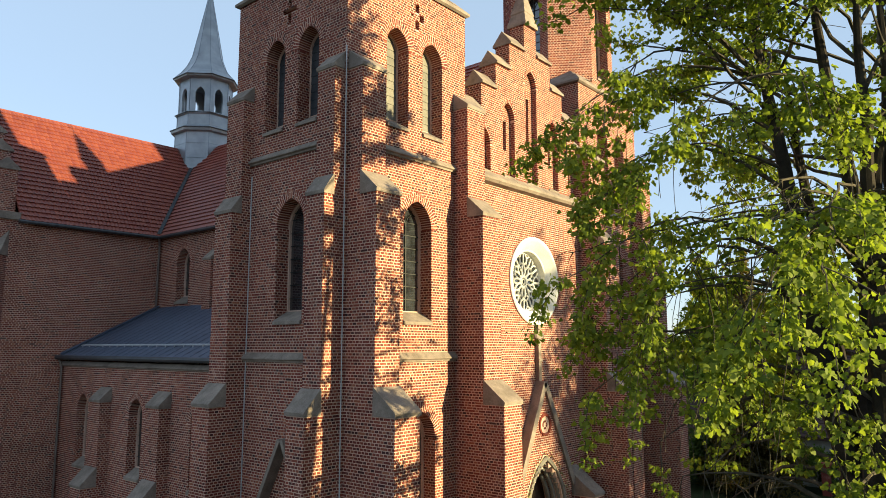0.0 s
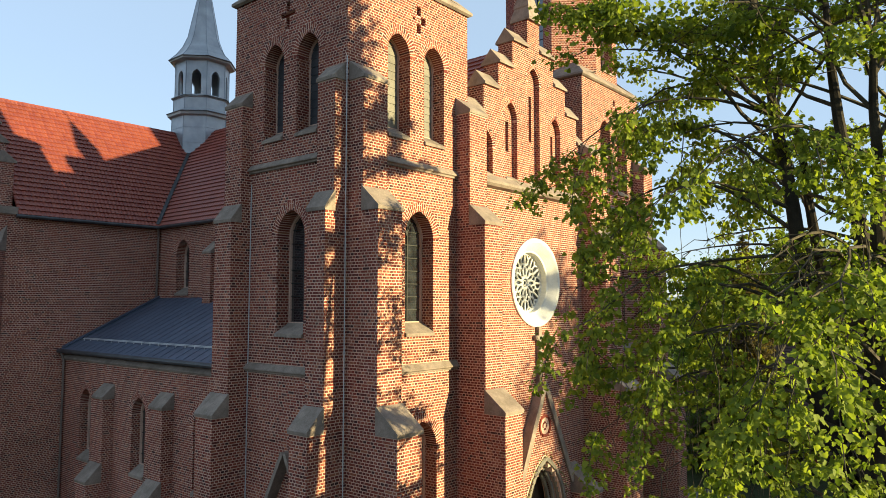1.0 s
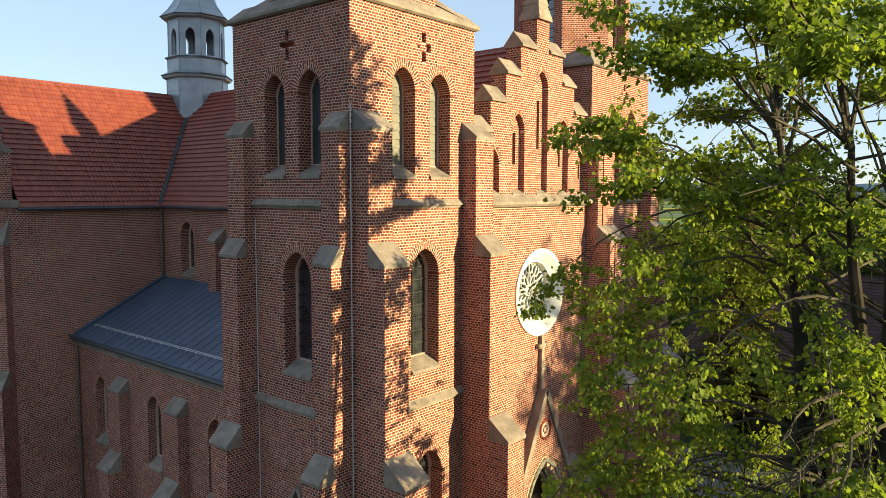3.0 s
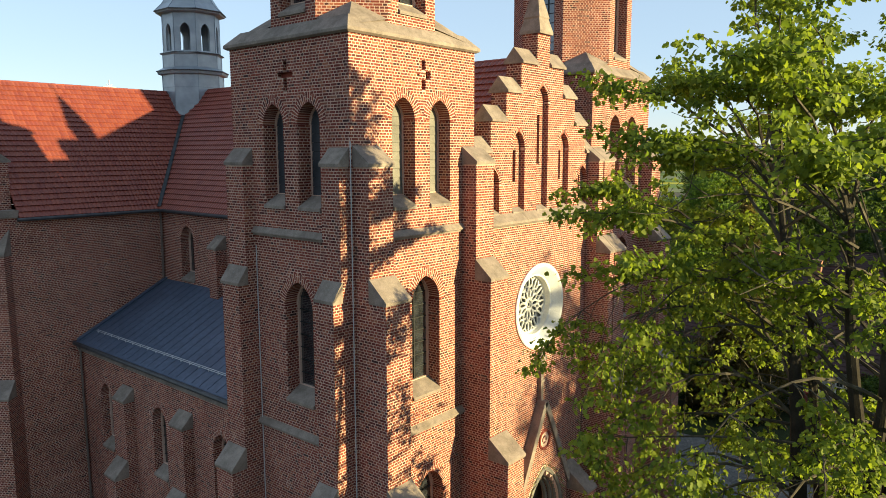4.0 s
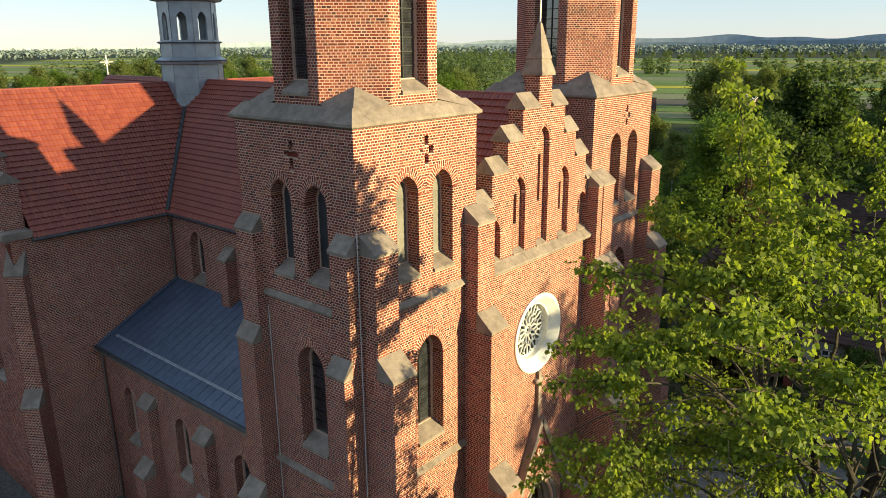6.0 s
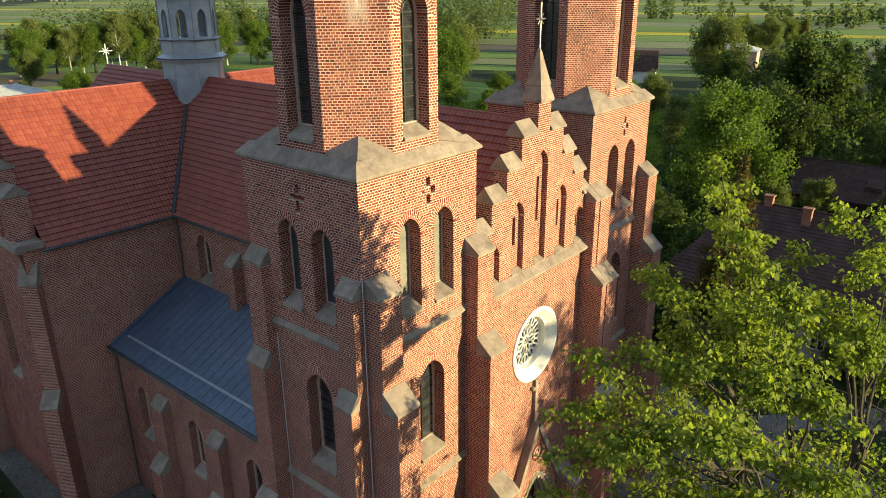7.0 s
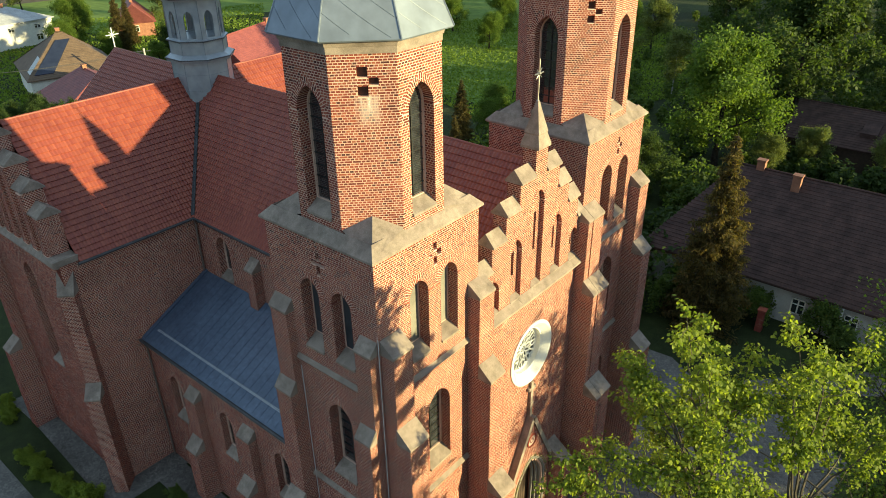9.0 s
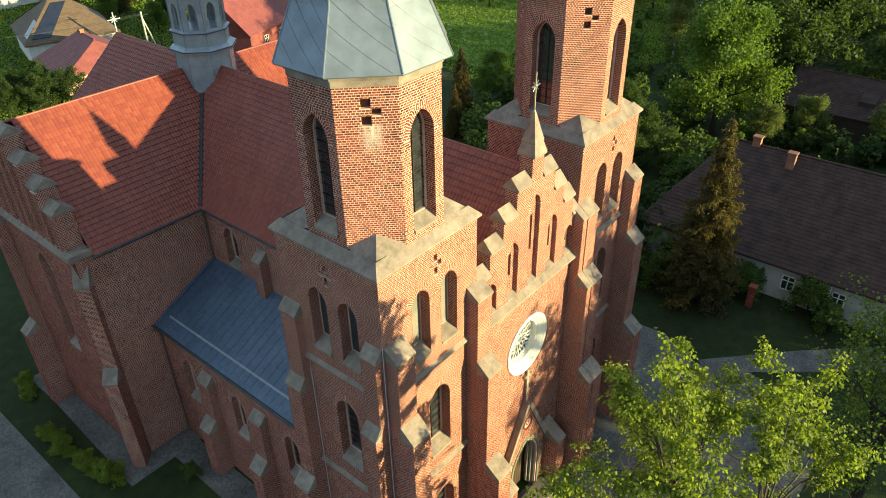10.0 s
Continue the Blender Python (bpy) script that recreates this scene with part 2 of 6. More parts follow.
def lay_course(sink, o, u, n, spans, z, k, offset, proud=0.006):
    """One course of alternating headers and stretchers within the spans."""
    up = Vector((0, 0, COURSE - JOINT))
    for s, e in spans:
        x = s - (0.0 if (k + offset) % 2 else 0.07)
        while x < e:
            w = (STRETCH if random.random() < 0.09 else HEAD) + random.uniform(-0.006, 0.006)
            a, b = max(x, s), min(x + w, e)
            if b - a > 0.025:
                lift = proud + random.uniform(-0.001, 0.002)
                sink.append((o + u * a + Vector((0, 0, z)) - n * 0.008, u * (b - a), up, n * (0.008 + lift)))
            x += w + PERP


def brick_face(sink, o, u, length, z0, z1, columns=None, holes=(), offset=0):
    """Courses of bricks over a whole wall face. o: its left foot seen from outside, u: to the right."""
    o, u = Vector((*o, 0)), Vector((*u, 0)).normalized()
    n = Vector((u.y, -u.x, 0))
    columns = columns or [(0, length, z1)]
    k = math.ceil((z0 - 0.033) / COURSE)
    while k * COURSE + 0.033 < max(c[2] for c in columns):
        z = k * COURSE
        lay_course(sink, o, u, n, spans_at(z + 0.033, columns, holes, 1.0), z, k, offset)
        k += 1


def voussoirs(sink, o, u, h):
    """The ring of bricks round a pointed arch."""
    o, u = Vector((*o, 0)), Vector((*u, 0)).normalized()
    n = Vector((u.y, -u.x, 0))
    a, r, rg = h["w"] / 2, h["r"], h["ring"]
    end = math.acos((r - a) / r)
    end_out = math.acos((r - a) / (r + rg))
    for side in (1, -1):
        mid = h["c"] - side * (r - a)
        P = lambda rad, ang, out: o + u * (mid + side * rad * math.cos(ang)) + Vector((0, 0, h["zs"] + rad * math.sin(ang))) + n * out
        count = max(6, round(end * (r + rg / 2) / 0.082))
        for i in range(count):
            a0, a1 = end * i / count, end * (i + 1) / count
            g = 0.16 * (a1 - a0)
            a0, a1 = a0 + g, a1 - g
            cutr = r + rg * (0.5 if rg < 0.2 else 0.32 if i % 2 else 0.66)
            for ra, rb in (((r, r + rg),) if rg < 0.2 else ((r, cutr - 0.009), (cutr + 0.009, r + rg))):
                fa, fb = (ra - r) / rg, (rb - r) / rg
                k0, k1 = 1 + (end_out / end - 1) * fa, 1 + (end_out / end - 1) * fb
                back = -0.4 if ra == r else -0.05
                v = [P(ra, a0 * k0, 0.004), P(rb, a0 * k1, 0.004), P(rb, a1 * k1, 0.004), P(ra, a1 * k0, 0.004)]
                v += [P(ra, a0 * k0, back), P(rb, a0 * k1, -0.05), P(rb, a1 * k1, -0.05), P(ra, a1 * k0, back)]
                f = [(0, 1, 2, 3), (0, 4, 5, 1), (2, 6, 7, 3), (3, 7, 4, 0)]
                sink.append((v, f if side > 0 else [q[::-1] for q in f]))


def hole_line(h):
    """The outline of a hole as (along, up) points."""
    if h["kind"] == "rose":
        r, mid = h["w"] / 2, (h["z0"] + h["top"]) / 2
        return [(h["c"] + r * math.cos(2 * math.pi * i / 48), mid + r * math.sin(2 * math.pi * i / 48)) for i in range(48)]
    if h["kind"] == "slot":
        a, b, zl, zh = h["c"] - h["w"] / 2 + 0.001, h["c"] + h["w"] / 2 - 0.001, h["z0"] + 0.001, h["top"] - 0.001
        return [(a, zl), (b, zl), (b, zh), (a, zh)]
    return outline(h, 0.004, 10)


def wall(geo, sink, o, u, length, z0, z1, columns=None, holes=(), thick=0.6, offset=0, bricks=True, trim=0.0):
    """A wall with openings: mortar-coloured body in geo, bricks in sink."""
    o3, u3 = Vector((*o, 0)), Vector((*u, 0)).normalized()
    n = Vector((u3.y, -u3.x, 0))
    columns = columns or [(0, length, z1)]
    low, high = max(0.0, trim), length - trim
    xs = sorted({low, high, *(min(max(x, low), high) for c in columns for x in c[:2])})
    sky_line = []
    for a, b in zip(xs, xs[1:]):
        top = max((min(c[2], z1) for c in columns if c[0] <= (a + b) / 2 <= c[1]), default=z0)
        sky_line += [(a, top), (b, top)]
    border = [(low, z0), (high, z0)]
    for p in sky_line[::-1]:
        if p != border[-1]:
            border.append(p)
    loops = [border] + [hole_line(h) for h in holes]
    flat = [p for q in loops for p in q]
    Q = lambda p, out: o3 + u3 * p[0] + Vector((0, 0, p[1])) + n * out
    m = len(flat)
    faces = []
    for tri in mathutils.geometry.tessellate_polygon([[Vector((x, z, 0)) for x, z in q] for q in loops]):
        (ax, az), (bx, bz), (cx, cz) = (flat[i] for i in tri)
        t = tri if (bx - ax) * (cz - az) - (bz - az) * (cx - ax) > 0 else tri[::-1]
        faces += [tuple(t), tuple(i + m for i in t[::-1])]
    start = 0
    for q in loops:
        k = len(q)
        faces += [(start + i, start + i + m, start + (i + 1) % k + m, start + (i + 1) % k) for i in range(k)]
        start += k
    geo.add([Q(p, 0.0) for p in flat] + [Q(p, -thick) for p in flat], faces)
    if bricks:
        brick_face(sink, o, u, length, z0, z1, columns, holes, offset)
    for h in holes:
        if h["ring"]:
            voussoirs(sink, o, u, h)
        if bricks:
            for side in (1, -1):
                edge = o3 + u3 * (h["c"] + side * h["w"] / 2)
                start = edge if side > 0 else edge - n * h["deep"]
                k = math.ceil(h["z0"] / COURSE)
                while (k + 0.25) * COURSE <= min(h["zs"], h["top"]):
                    d = -n if side > 0 else n
                    lay_course(sink, start, d, -u3 * side, [(0, h["deep"])], k * COURSE, k, 1, 0.004)
                    k += 1


def put_bricks(name, sink, parent, label="", singles=None, mat=BRICK):
    """Joins the bricks of sink into one mesh; those that singles picks become objects of their own."""
    g = Geo()
    chosen = []
    for b in sink:
        if len(b) == 2:
            g.add(*b)
        elif singles and len(chosen) < 290 and singles(b[0]):
            chosen.append(b)
        else:
            g.box(*b, back=False)
    ob = part(name, g, mat, parent, label, "stuff")
    shared = {}
    for o, a, b, c in chosen:
        key = (round(a.length, 2), tuple(round(q, 2) for q in a.normalized()))
        if key not in shared:
            s = Geo()
            s.box((0, 0, 0), a, b, c, back=False)
            shared[key] = s.mesh("brick", BRICK_ONE)
        one = new("brick", shared[key])
        one.location = o
        one.parent = parent
    return ob


def outline(h, grow=0.0, steps=8):
    """The outline of an opening as (along, up) points, counter-clockwise from its lower left."""
    a, r = h["w"] / 2 + grow, h["r"] + grow
    zs = h["zs"]
    end = math.acos((r - a) / r)
    right = [(r * math.cos(end * i / steps) - (r - a), zs + r * math.sin(end * i / steps)) for i in range(steps + 1)]
    left = [(-x, z) for x, z in right[-2::-1]]
    return [(h["c"] + x, z) for x, z in [(-a, h["z0"] - grow), (a, h["z0"] - grow)] + right + left]


def window(o, u, h, parent, stone=STONE):
    """What fills an opening: frame, panes with lead bars or louvers, and a sloping sill."""
    o3, u3 = Vector((*o, 0)), Vector((*u, 0)).normalized()
    n = Vector((u3.y, -u3.x, 0))
    Q = lambda x, z, out: o3 + u3 * x + Vector((0, 0, z)) + n * out
    d = h["deep"]
    inner = dict(h, z0=h["z0"] + (0.30 if h["sill"] else 0.0))
    kind = h["kind"]
    g = Geo()
    # behind louvers this plate is near-black, in place of the unlit belfry
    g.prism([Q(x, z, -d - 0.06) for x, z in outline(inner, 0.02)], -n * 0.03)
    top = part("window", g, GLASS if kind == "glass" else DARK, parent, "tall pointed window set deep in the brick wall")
    if kind == "blind":
        top.name = "niche"
    # pale frame round the opening
    f = Geo()
    a, b = outline(inner, 0.0), outline(inner, -0.05)
    m = len(a)
    v = [Q(x, z, -d + 0.02) for x, z in a] + [Q(x, z, -d + 0.02) for x, z in b] + [Q(x, z, -d - 0.08) for x, z in a] + [Q(x, z, -d - 0.08) for x, z in b]
    fs = []
    for i in range(m):
        j = (i + 1) % m
        fs += [(i, j, j + m, i + m), (i + m, j + m, j + 3 * m, i + 3 * m)]
    f.add(v, fs)
    part("frame", f, MORTAR, top)
    if kind == "glass":
        bar = Geo()
        bar.box(Q(h["c"] - 0.018, inner["z0"], -d - 0.06), u3 * 0.036, (0, 0, h["top"] - inner["z0"] - 0.1), n * 0.035)
        part("glazing_bar", bar, IRON, top)
        z = inner["z0"] + 0.38
        while z < h["top"] - 0.15:
            half = arch_half(h, z) - 0.04
            bar = Geo()
            bar.box(Q(h["c"] - half, z, -d - 0.06), u3 * (2 * half), (0, 0, 0.026), n * 0.025)
            part("glazing_bar", bar, IRON, top)
            z += 0.38
        for side in (1, -1):
            bar = Geo()
            bar.tube([Q(h["c"] + side * (h["w"] / 4 + h["w"] / 4 * math.cos(q)), h["zs"] + h["w"] / 4 * 1.6 * math.sin(q), -d - 0.045) for q in [math.pi * i / 8 for i in range(9)]], 0.016, 5)
            part("arched_bar", bar, IRON, top)
    if kind in ("louver", "shutter"):
        z = inner["z0"] + 0.05
        s = Geo()
        while z < h["top"] - 0.12:
            half = arch_half(h, z + 0.1) - 0.02
            if half > 0.05:
                g2 = Geo()
                g2.box(Q(h["c"] - half, z, -d - 0.02), u3 * (2 * half), Vector((0, 0, 0.234)) - n * 0.014, n * 0.02)
                part("louver", g2, LOUVER if kind == "louver" else LOUVER_SHADED, top)
            z += 0.24
    if h["sill"]:
        s = Geo()
        w = h["w"] / 2
        z0 = h["z0"]
        pts = [Q(h["c"] - w, z0 - 0.06, 0.07), Q(h["c"] - w, z0 + 0.03, 0.07), Q(h["c"] - w, z0 + 0.36, -d - 0.04), Q(h["c"] - w, z0 - 0.06, -d - 0.04)]
        s.prism(pts[::-1], u3 * (2 * w))
        part("sill", s, stone, top)


def course(geo, o, u, a, b, z, high=0.2, out=0.13):
    """A moulded stone string course with a sloping top."""
    o3, u3 = Vector((*o, 0)), Vector((*u, 0)).normalized()
    n = Vector((u3.y, -u3.x, 0))
    prof = [(0, 0), (out * 0.45, 0), (out * 0.55, high * 0.25), (out, high * 0.38), (out, high * 0.55), (0.0, high * 1.35)]
    geo.prism([o3 + u3 * a + n * x + Vector((0, 0, z + y)) for x, y in prof], u3 * (b - a))


def buttress(o, u, a, b, stages, z0, parent, label="", inset=0.0, bricks=True, singles=None):
    """A stepped buttress on a wall face, between a and b along it.
    stages: from the top down (projection, top of the brickwork, top of the stone slope)."""
    o3, u3 = Vector((*o, 0)), Vector((*u, 0)).normalized()
    n = Vector((u3.y, -u3.x, 0))
    g, sink, caps = Geo(), [], []
    for i, (proj, zt, zc) in enumerate(stages):
        zb = stages[i + 1][1] if i + 1 < len(stages) else z0
        if bricks:
            front = o3 + n * proj
            brick_face(sink, front.xy, u, 0, zb, zt, [(a, b, zt)], (), i)
            e = o3 + u3 * b + n * proj
            brick_face(sink, e.xy, (-n).xy, proj, zb, zt, None, (), i + 1)
            e = o3 + u3 * a
            brick_face(sink, e.xy, n.xy, proj, zb, zt, None, (), i + 1)
        inner = stages[i - 1][0] if i else 0.0
        s = Geo()
        q = lambda x, out, z: o3 + u3 * x + n * out + Vector((0, 0, z))
        lip = 0.035
        pr = [(inner - 0.02, zt), (proj + lip, zt), (proj + lip + 0.015, zt + 0.09), (proj + lip - 0.02, zt + 0.13), (inner, zc), (inner - 0.02, zc)]
        s.prism([q(a - lip, x, z) for x, z in pr], u3 * (b - a + 2 * lip))
        # wedge of brick under the slope
        caps.append(s)
    prof = [(-inset, z0), (stages[-1][0], z0)]
    for i in range(len(stages) - 1, -1, -1):
        prof += [(stages[i][0], stages[i][1]), (stages[i - 1][0] if i else -inset, stages[i][1])]
    g.prism([o3 + u3 * a + n * x + Vector((0, 0, z)) for x, z in prof][::-1], u3 * (b - a))
    ob = part("buttress", g, MORTAR, parent, label or "stepped red brick buttress with sandstone slopes")
    if bricks:
        put_bricks("bricks", sink, ob, singles=singles)
    for s in caps:
        part("coping", s, STONE, ob, "weathered sandstone slope")
    return ob


# ---- church ----
church = thing("church", "red brick church with two towers, stepped gable and tiled roofs", "church", at=(AX, 25, GZ))
X0, X1, Y0, Y1 = 12.3, 17.45, 13.75, 18.85       # first tower
TOWER_DX = 12.65                                  # to the second tower
TOP = 20.98


def tower(dx, main):
    ox = X0 + dx
    near = lambda p: 16.4 < p.z < 18.9 and p.x < X0 + 1.8 and p.y < Y0 + 0.05 and p.x > X0 + 0.3
    faces = [((ox, Y0), (1, 0), X1 - X0), ((ox, Y1), (0, -1), Y1 - Y0), ((ox + X1 - X0, Y0), (0, 1), Y1 - Y0), ((ox + X1 - X0, Y1), (-1, 0), X1 - X0)]
    south = [opening(1.98, 0.92, 16.5, 19.5, kind="louver"), opening(3.52, 0.92, 16.5, 19.5, kind="louver"),
             opening(2.87, 1.22, 10.9, 14.45), opening(3.02, 1.25, 4.6, 8.4), slot(2.82, 0.17, 20.28, 20.56), slot(3.02, 0.2, 20.03, 20.28), slot(2.82, 0.17, 19.74, 20.03), slot(2.6, 0.12, 20.1, 20.2)]
    side = [opening(1.95, 0.92, 16.5, 19.35, kind="shutter"), opening(3.48, 0.92, 16.5, 19.35, kind="shutter"),
            opening(2.85, 1.22, 10.9, 14.4), slot(2.55, 0.17, 20.2, 20.5), slot(2.55, 0.66, 20.03, 20.2), slot(2.55, 0.17, 19.66, 20.03)]
    holes = [south, side, [], []]
    for i, ((o, u, length), hs) in enumerate(zip(faces, holes)):
        g, sink = Geo(), []
        inset = 0.6 if i >= 2 else 0.0
        low = GZ - 0.3 if i < 2 else 12.0 if i == 2 else GZ
        wall(g, sink, o, u, length, low, TOP, None, hs, 0.6, i, bricks=i < 2, trim=0.6 if i in (1, 2) else 0.0)
        ob = part("tower_wall", g, MORTAR, church, "square tower wall of red brick in pale mortar")
        put_bricks("bricks", sink, ob, singles=near if main and i == 0 else None)
        for h in hs:
            if h["kind"] != "slot":
                window(o, u, h, church)
            else:
                b = Geo()
                o3, u3 = Vector((*o, 0)), Vector((*u, 0))
                n = Vector((u3.y, -u3.x, 0))
                b.box(o3 + u3 * (h["c"] - h["w"] / 2) + Vector((0, 0, h["z0"])) - n * 0.36, u3 * h["w"], (0, 0, h["top"] - h["z0"]), n * 0.22)
                part("cross_recess", b, BRICK_ONE, church)
        if i < 2:
            for z, a, b in ((9.8, 0.9, 4.6), (15.62, 0.9, 4.6)):
                c = Geo()
                course(c, o, u, a, b if i == 0 else 4.4, z)
                part("string_course", c, STONE, church, "sandstone string course")
    # unseen near-black box inside, added to stop light from passing through
    inner = Geo()
    inner.box((ox + 0.65, Y0 + 0.65, GZ), (X1 - X0 - 1.3, 0, 0), (0, Y1 - Y0 - 1.3, 0), (0, 0, TOP - GZ - 0.1))
    part("tower_core", inner, DARK, church)
    S = [(0.54, 17.65, 18.2), (1.1, 14.15, 14.8), (1.8, 8.55, 9.25)]
    W = [(0.33, 17.65, 18.15), (0.62, 14.15, 14.7), (1.1, 8.55, 9.2)]
    o, u, length = faces[0]
    buttress(o, u, 0.09, 0.97, S, GZ - 0.3, church)
    buttress(o, u, 4.57, 5.45, S, GZ - 0.3, church) if main else buttress(o, u, 4.5, 5.4, S, GZ - 0.3, church)
    o, u, length = faces[1]
    if main:
        buttress(o, u, 4.33, 5.02, W, GZ - 0.3, church)
        buttress(o, u, 0.05, 0.9, W, GZ - 0.3, church)
    else:
        buttress((ox, Y0), (1, 0), -0.35, 0.0, S, GZ - 0.3, church)
    # stone slab with sloping top, broached at the corners
    cx, cy = (ox + ox + X1 - X0) / 2, (Y0 + Y1) / 2 - 0.06
    s = Geo()
    hw, hd = (X1 - X0) / 2 + 0.13, (Y1 - Y0) / 2 + 0.13
    cyy = (Y0 + Y1) / 2
    rings = [(hw - 0.08, hd - 0.08, TOP), (hw, hd, TOP + 0.05), (hw, hd, TOP + 0.13), (hw - 0.36, hd - 0.36, TOP + 0.5), (hw - 0.36, hd - 0.36, TOP + 0.1)]
    v = [(cx + sx * a, cyy + sy * b, z) for a, b, z in rings for sx, sy in ((-1, -1), (1, -1), (1, 1), (-1, 1))]
    f = [(4 * i + j, 4 * i + (j + 1) % 4, 4 * i + 4 + (j + 1) % 4, 4 * i + 4 + j) for i in range(4) for j in range(4)] + [(16, 17, 18, 19)]
    s.add(v, f)
    slab = part("tower_slab", s, STONE, church, "sloping sandstone slab with corner broaches")
    ap, half = 2.3, 2.3 * math.tan(math.pi / 8)
    corner = [(cx + ap, cy - half), (cx + ap, cy + half), (cx + half, cy + ap), (cx - half, cy + ap), (cx - ap, cy + half), (cx - ap, cy - half), (cx - half, cy - ap), (cx + half, cy - ap)]
    for sx, sy in ((-1, -1), (1, -1), (1, 1), (-1, 1)):
        b = Geo()
        z = TOP + 0.18
        base = [(cx + sx * (hw - 0.06), cyy + sy * (hd - 0.06), z - 0.02), (cx + sx * ap, cy + sy * half, TOP + 0.55), (cx + sx * half, cy + sy * ap, TOP + 0.55)]
        mid = (cx + sx * (ap + half) / 2, cy + sy * (ap + half) / 2)
        apex = (mid[0] + sx * 0.0, mid[1] + sy * 0.0, TOP + 1.0)
        order = [(0, 1, 3), (0, 3, 2), (1, 2, 3), (0, 2, 1)]
        b.add(base + [apex], order if sx * sy < 0 else [q[::-1] for q in order])
        part("broach", b, STONE, slab)
    # octagon
    z0, z1 = TOP + 0.12, 27.05
    for i in range(8):
        p, q = corner[i], corner[(i + 1) % 8]
        # seen from outside the face runs clockwise
        o, e = Vector(p), Vector(q)
        u = (e - o).normalized()
        g, sink = Geo(), []
        hs = []
        straight = i % 2 == 0
        if straight:
            hs = [opening(half, 1.1, 21.78, 25.85, r=0.86, ring=0.25, deep=0.4, kind="glass")]
        else:
            hs = [slot(half - 0.02, 0.3, 26.2, 26.5), slot(half + 0.29, 0.28, 25.98, 26.2), slot(half - 0.02, 0.3, 25.66, 25.98)]
        seen = i in (3, 4, 5, 6, 7)
        wall(g, sink, o, u, 2 * half, z0, z1, None, hs, 0.5, i, bricks=seen)
        ob = part("octagon_wall", g, MORTAR, church, "octagonal belfry wall of red brick")
        if seen:
            mid = o + u * (half + 0.1)
            limed = brick_material("red_brick_limed", lime=((mid.x, mid.y, 25.66), (u.x, u.y, 0))) if main and i == 5 else BRICK
            put_bricks("bricks", sink, ob, mat=limed)
        for h in hs:
            if h["kind"] != "slot":
                window(o, u, h, church)
            else:
                b = Geo()
                n = Vector((u.y, -u.x))
                c = o + u * (h["c"] - h["w"] / 2) - n * 0.2
                b.box((c.x, c.y, h["z0"]), Vector((*u, 0)) * h["w"], (0, 0, h["top"] - h["z0"]), Vector((*n, 0)) * 0.05)
                part("cross_recess", b, RECESS_BRICK, church)
    c = Geo()
    oc = lambda r, z: [(cx + r / math.cos(math.pi / 8) * math.cos(math.pi / 8 + math.pi / 4 * j), cy + r / math.cos(math.pi / 8) * math.sin(math.pi / 8 + math.pi / 4 * j), z) for j in range(8)]

    def loft(geo, rings, cap=True):
        v = [p for r in rings for p in r]
        f = [(8 * i + j, 8 * i + (j + 1) % 8, 8 * i + 8 + (j + 1) % 8, 8 * i + 8 + j) for i in range(len(rings) - 1) for j in range(8)]
        if cap:
            f += [tuple(range(7, -1, -1)), tuple(range(8 * len(rings) - 8, 8 * len(rings)))]
        geo.add(v, f)
    loft(c, [oc(ap - 0.1, z1 - 0.2), oc(ap + 0.035, z1 - 0.2), oc(ap + 0.04, z1 - 0.01), oc(ap + 0.07, z1), oc(ap + 0.1, z1 + 0.1), oc(ap + 0.16, z1 + 0.14), oc(ap + 0.16, z1 + 0.2)])
    part("cornice", c, STONE, church, "pale stone cornice")
    r = Geo()
    loft(r, [oc(ap + 0.34, z1 + 0.18), oc(ap + 0.36, z1 + 0.22), oc(ap - 0.35, z1 + 1.9), oc(0.05, z1 + 9.5)])
    spire = part("spire", r, ZINC, church, "octagonal spire clad in grey zinc lozenge sheets")
    # standing seams: hips and diagonal sheet joints
    seams = Geo()
    levels = [(ap + 0.36, z1 + 0.22), (ap - 0.35, z1 + 1.9), (0.05, z1 + 9.5)]

    def on(j, s, z):
        for (ra, za), (rb, zb) in zip(levels, levels[1:]):
            if za <= z <= zb:
                w = (z - za) / (zb - za)
                rad = ra + (rb - ra) * w + 0.004
                break
        pa, pb = oc(rad, z)[j], oc(rad, z)[(j + 1) % 8]
        return tuple(pa[i] + (pb[i] - pa[i]) * s for i in range(3))
    for j in range(8):
        seams.tube([on(j, 0.0, z1 + 0.23), on(j, 0.0, z1 + 1.9), on(j, 0.0, z1 + 9.4)], 0.025, 5)
        for dz in [0.2 + 0.62 * q - 1.6 for q in range(12)]:
            line = []
            for q in range(9):
                s, z = q / 8, z1 + 0.25 + dz + 1.45 * (1 - q / 8)
                if z1 + 0.23 < z < z1 + 5:
                    line.append(on(j, s, z))
            if len(line) > 1:
                seams.tube(line, 0.007, 4)
    part("seams", seams, ZINC, spire)


tower(0.0, True)
for pts in ([(X0 - 0.02, Y0 - 0.02, 18.3), (X0 - 0.02, Y0 - 0.02, GZ)], [(X0 - 0.03, 17.86, 15.3), (X0 - 0.03, 17.86, GZ)]):
    cable = Geo()
    cable.tube(pts, 0.016, 6)
    part("lightning_cable", cable, GALV, church, "thin pale lightning conductor")
door_gable = Geo()
for sgn in (-1, 1):
    door_gable.box((X0, 15.75, 7.75), (0, sgn * 1.35, -2.6), (0, sgn * 0.1, 0.05), (-0.35, 0, 0))
part("door_gable", door_gable, STONE, church, "raking stone coping over a side door")
tower(TOWER_DX, False)

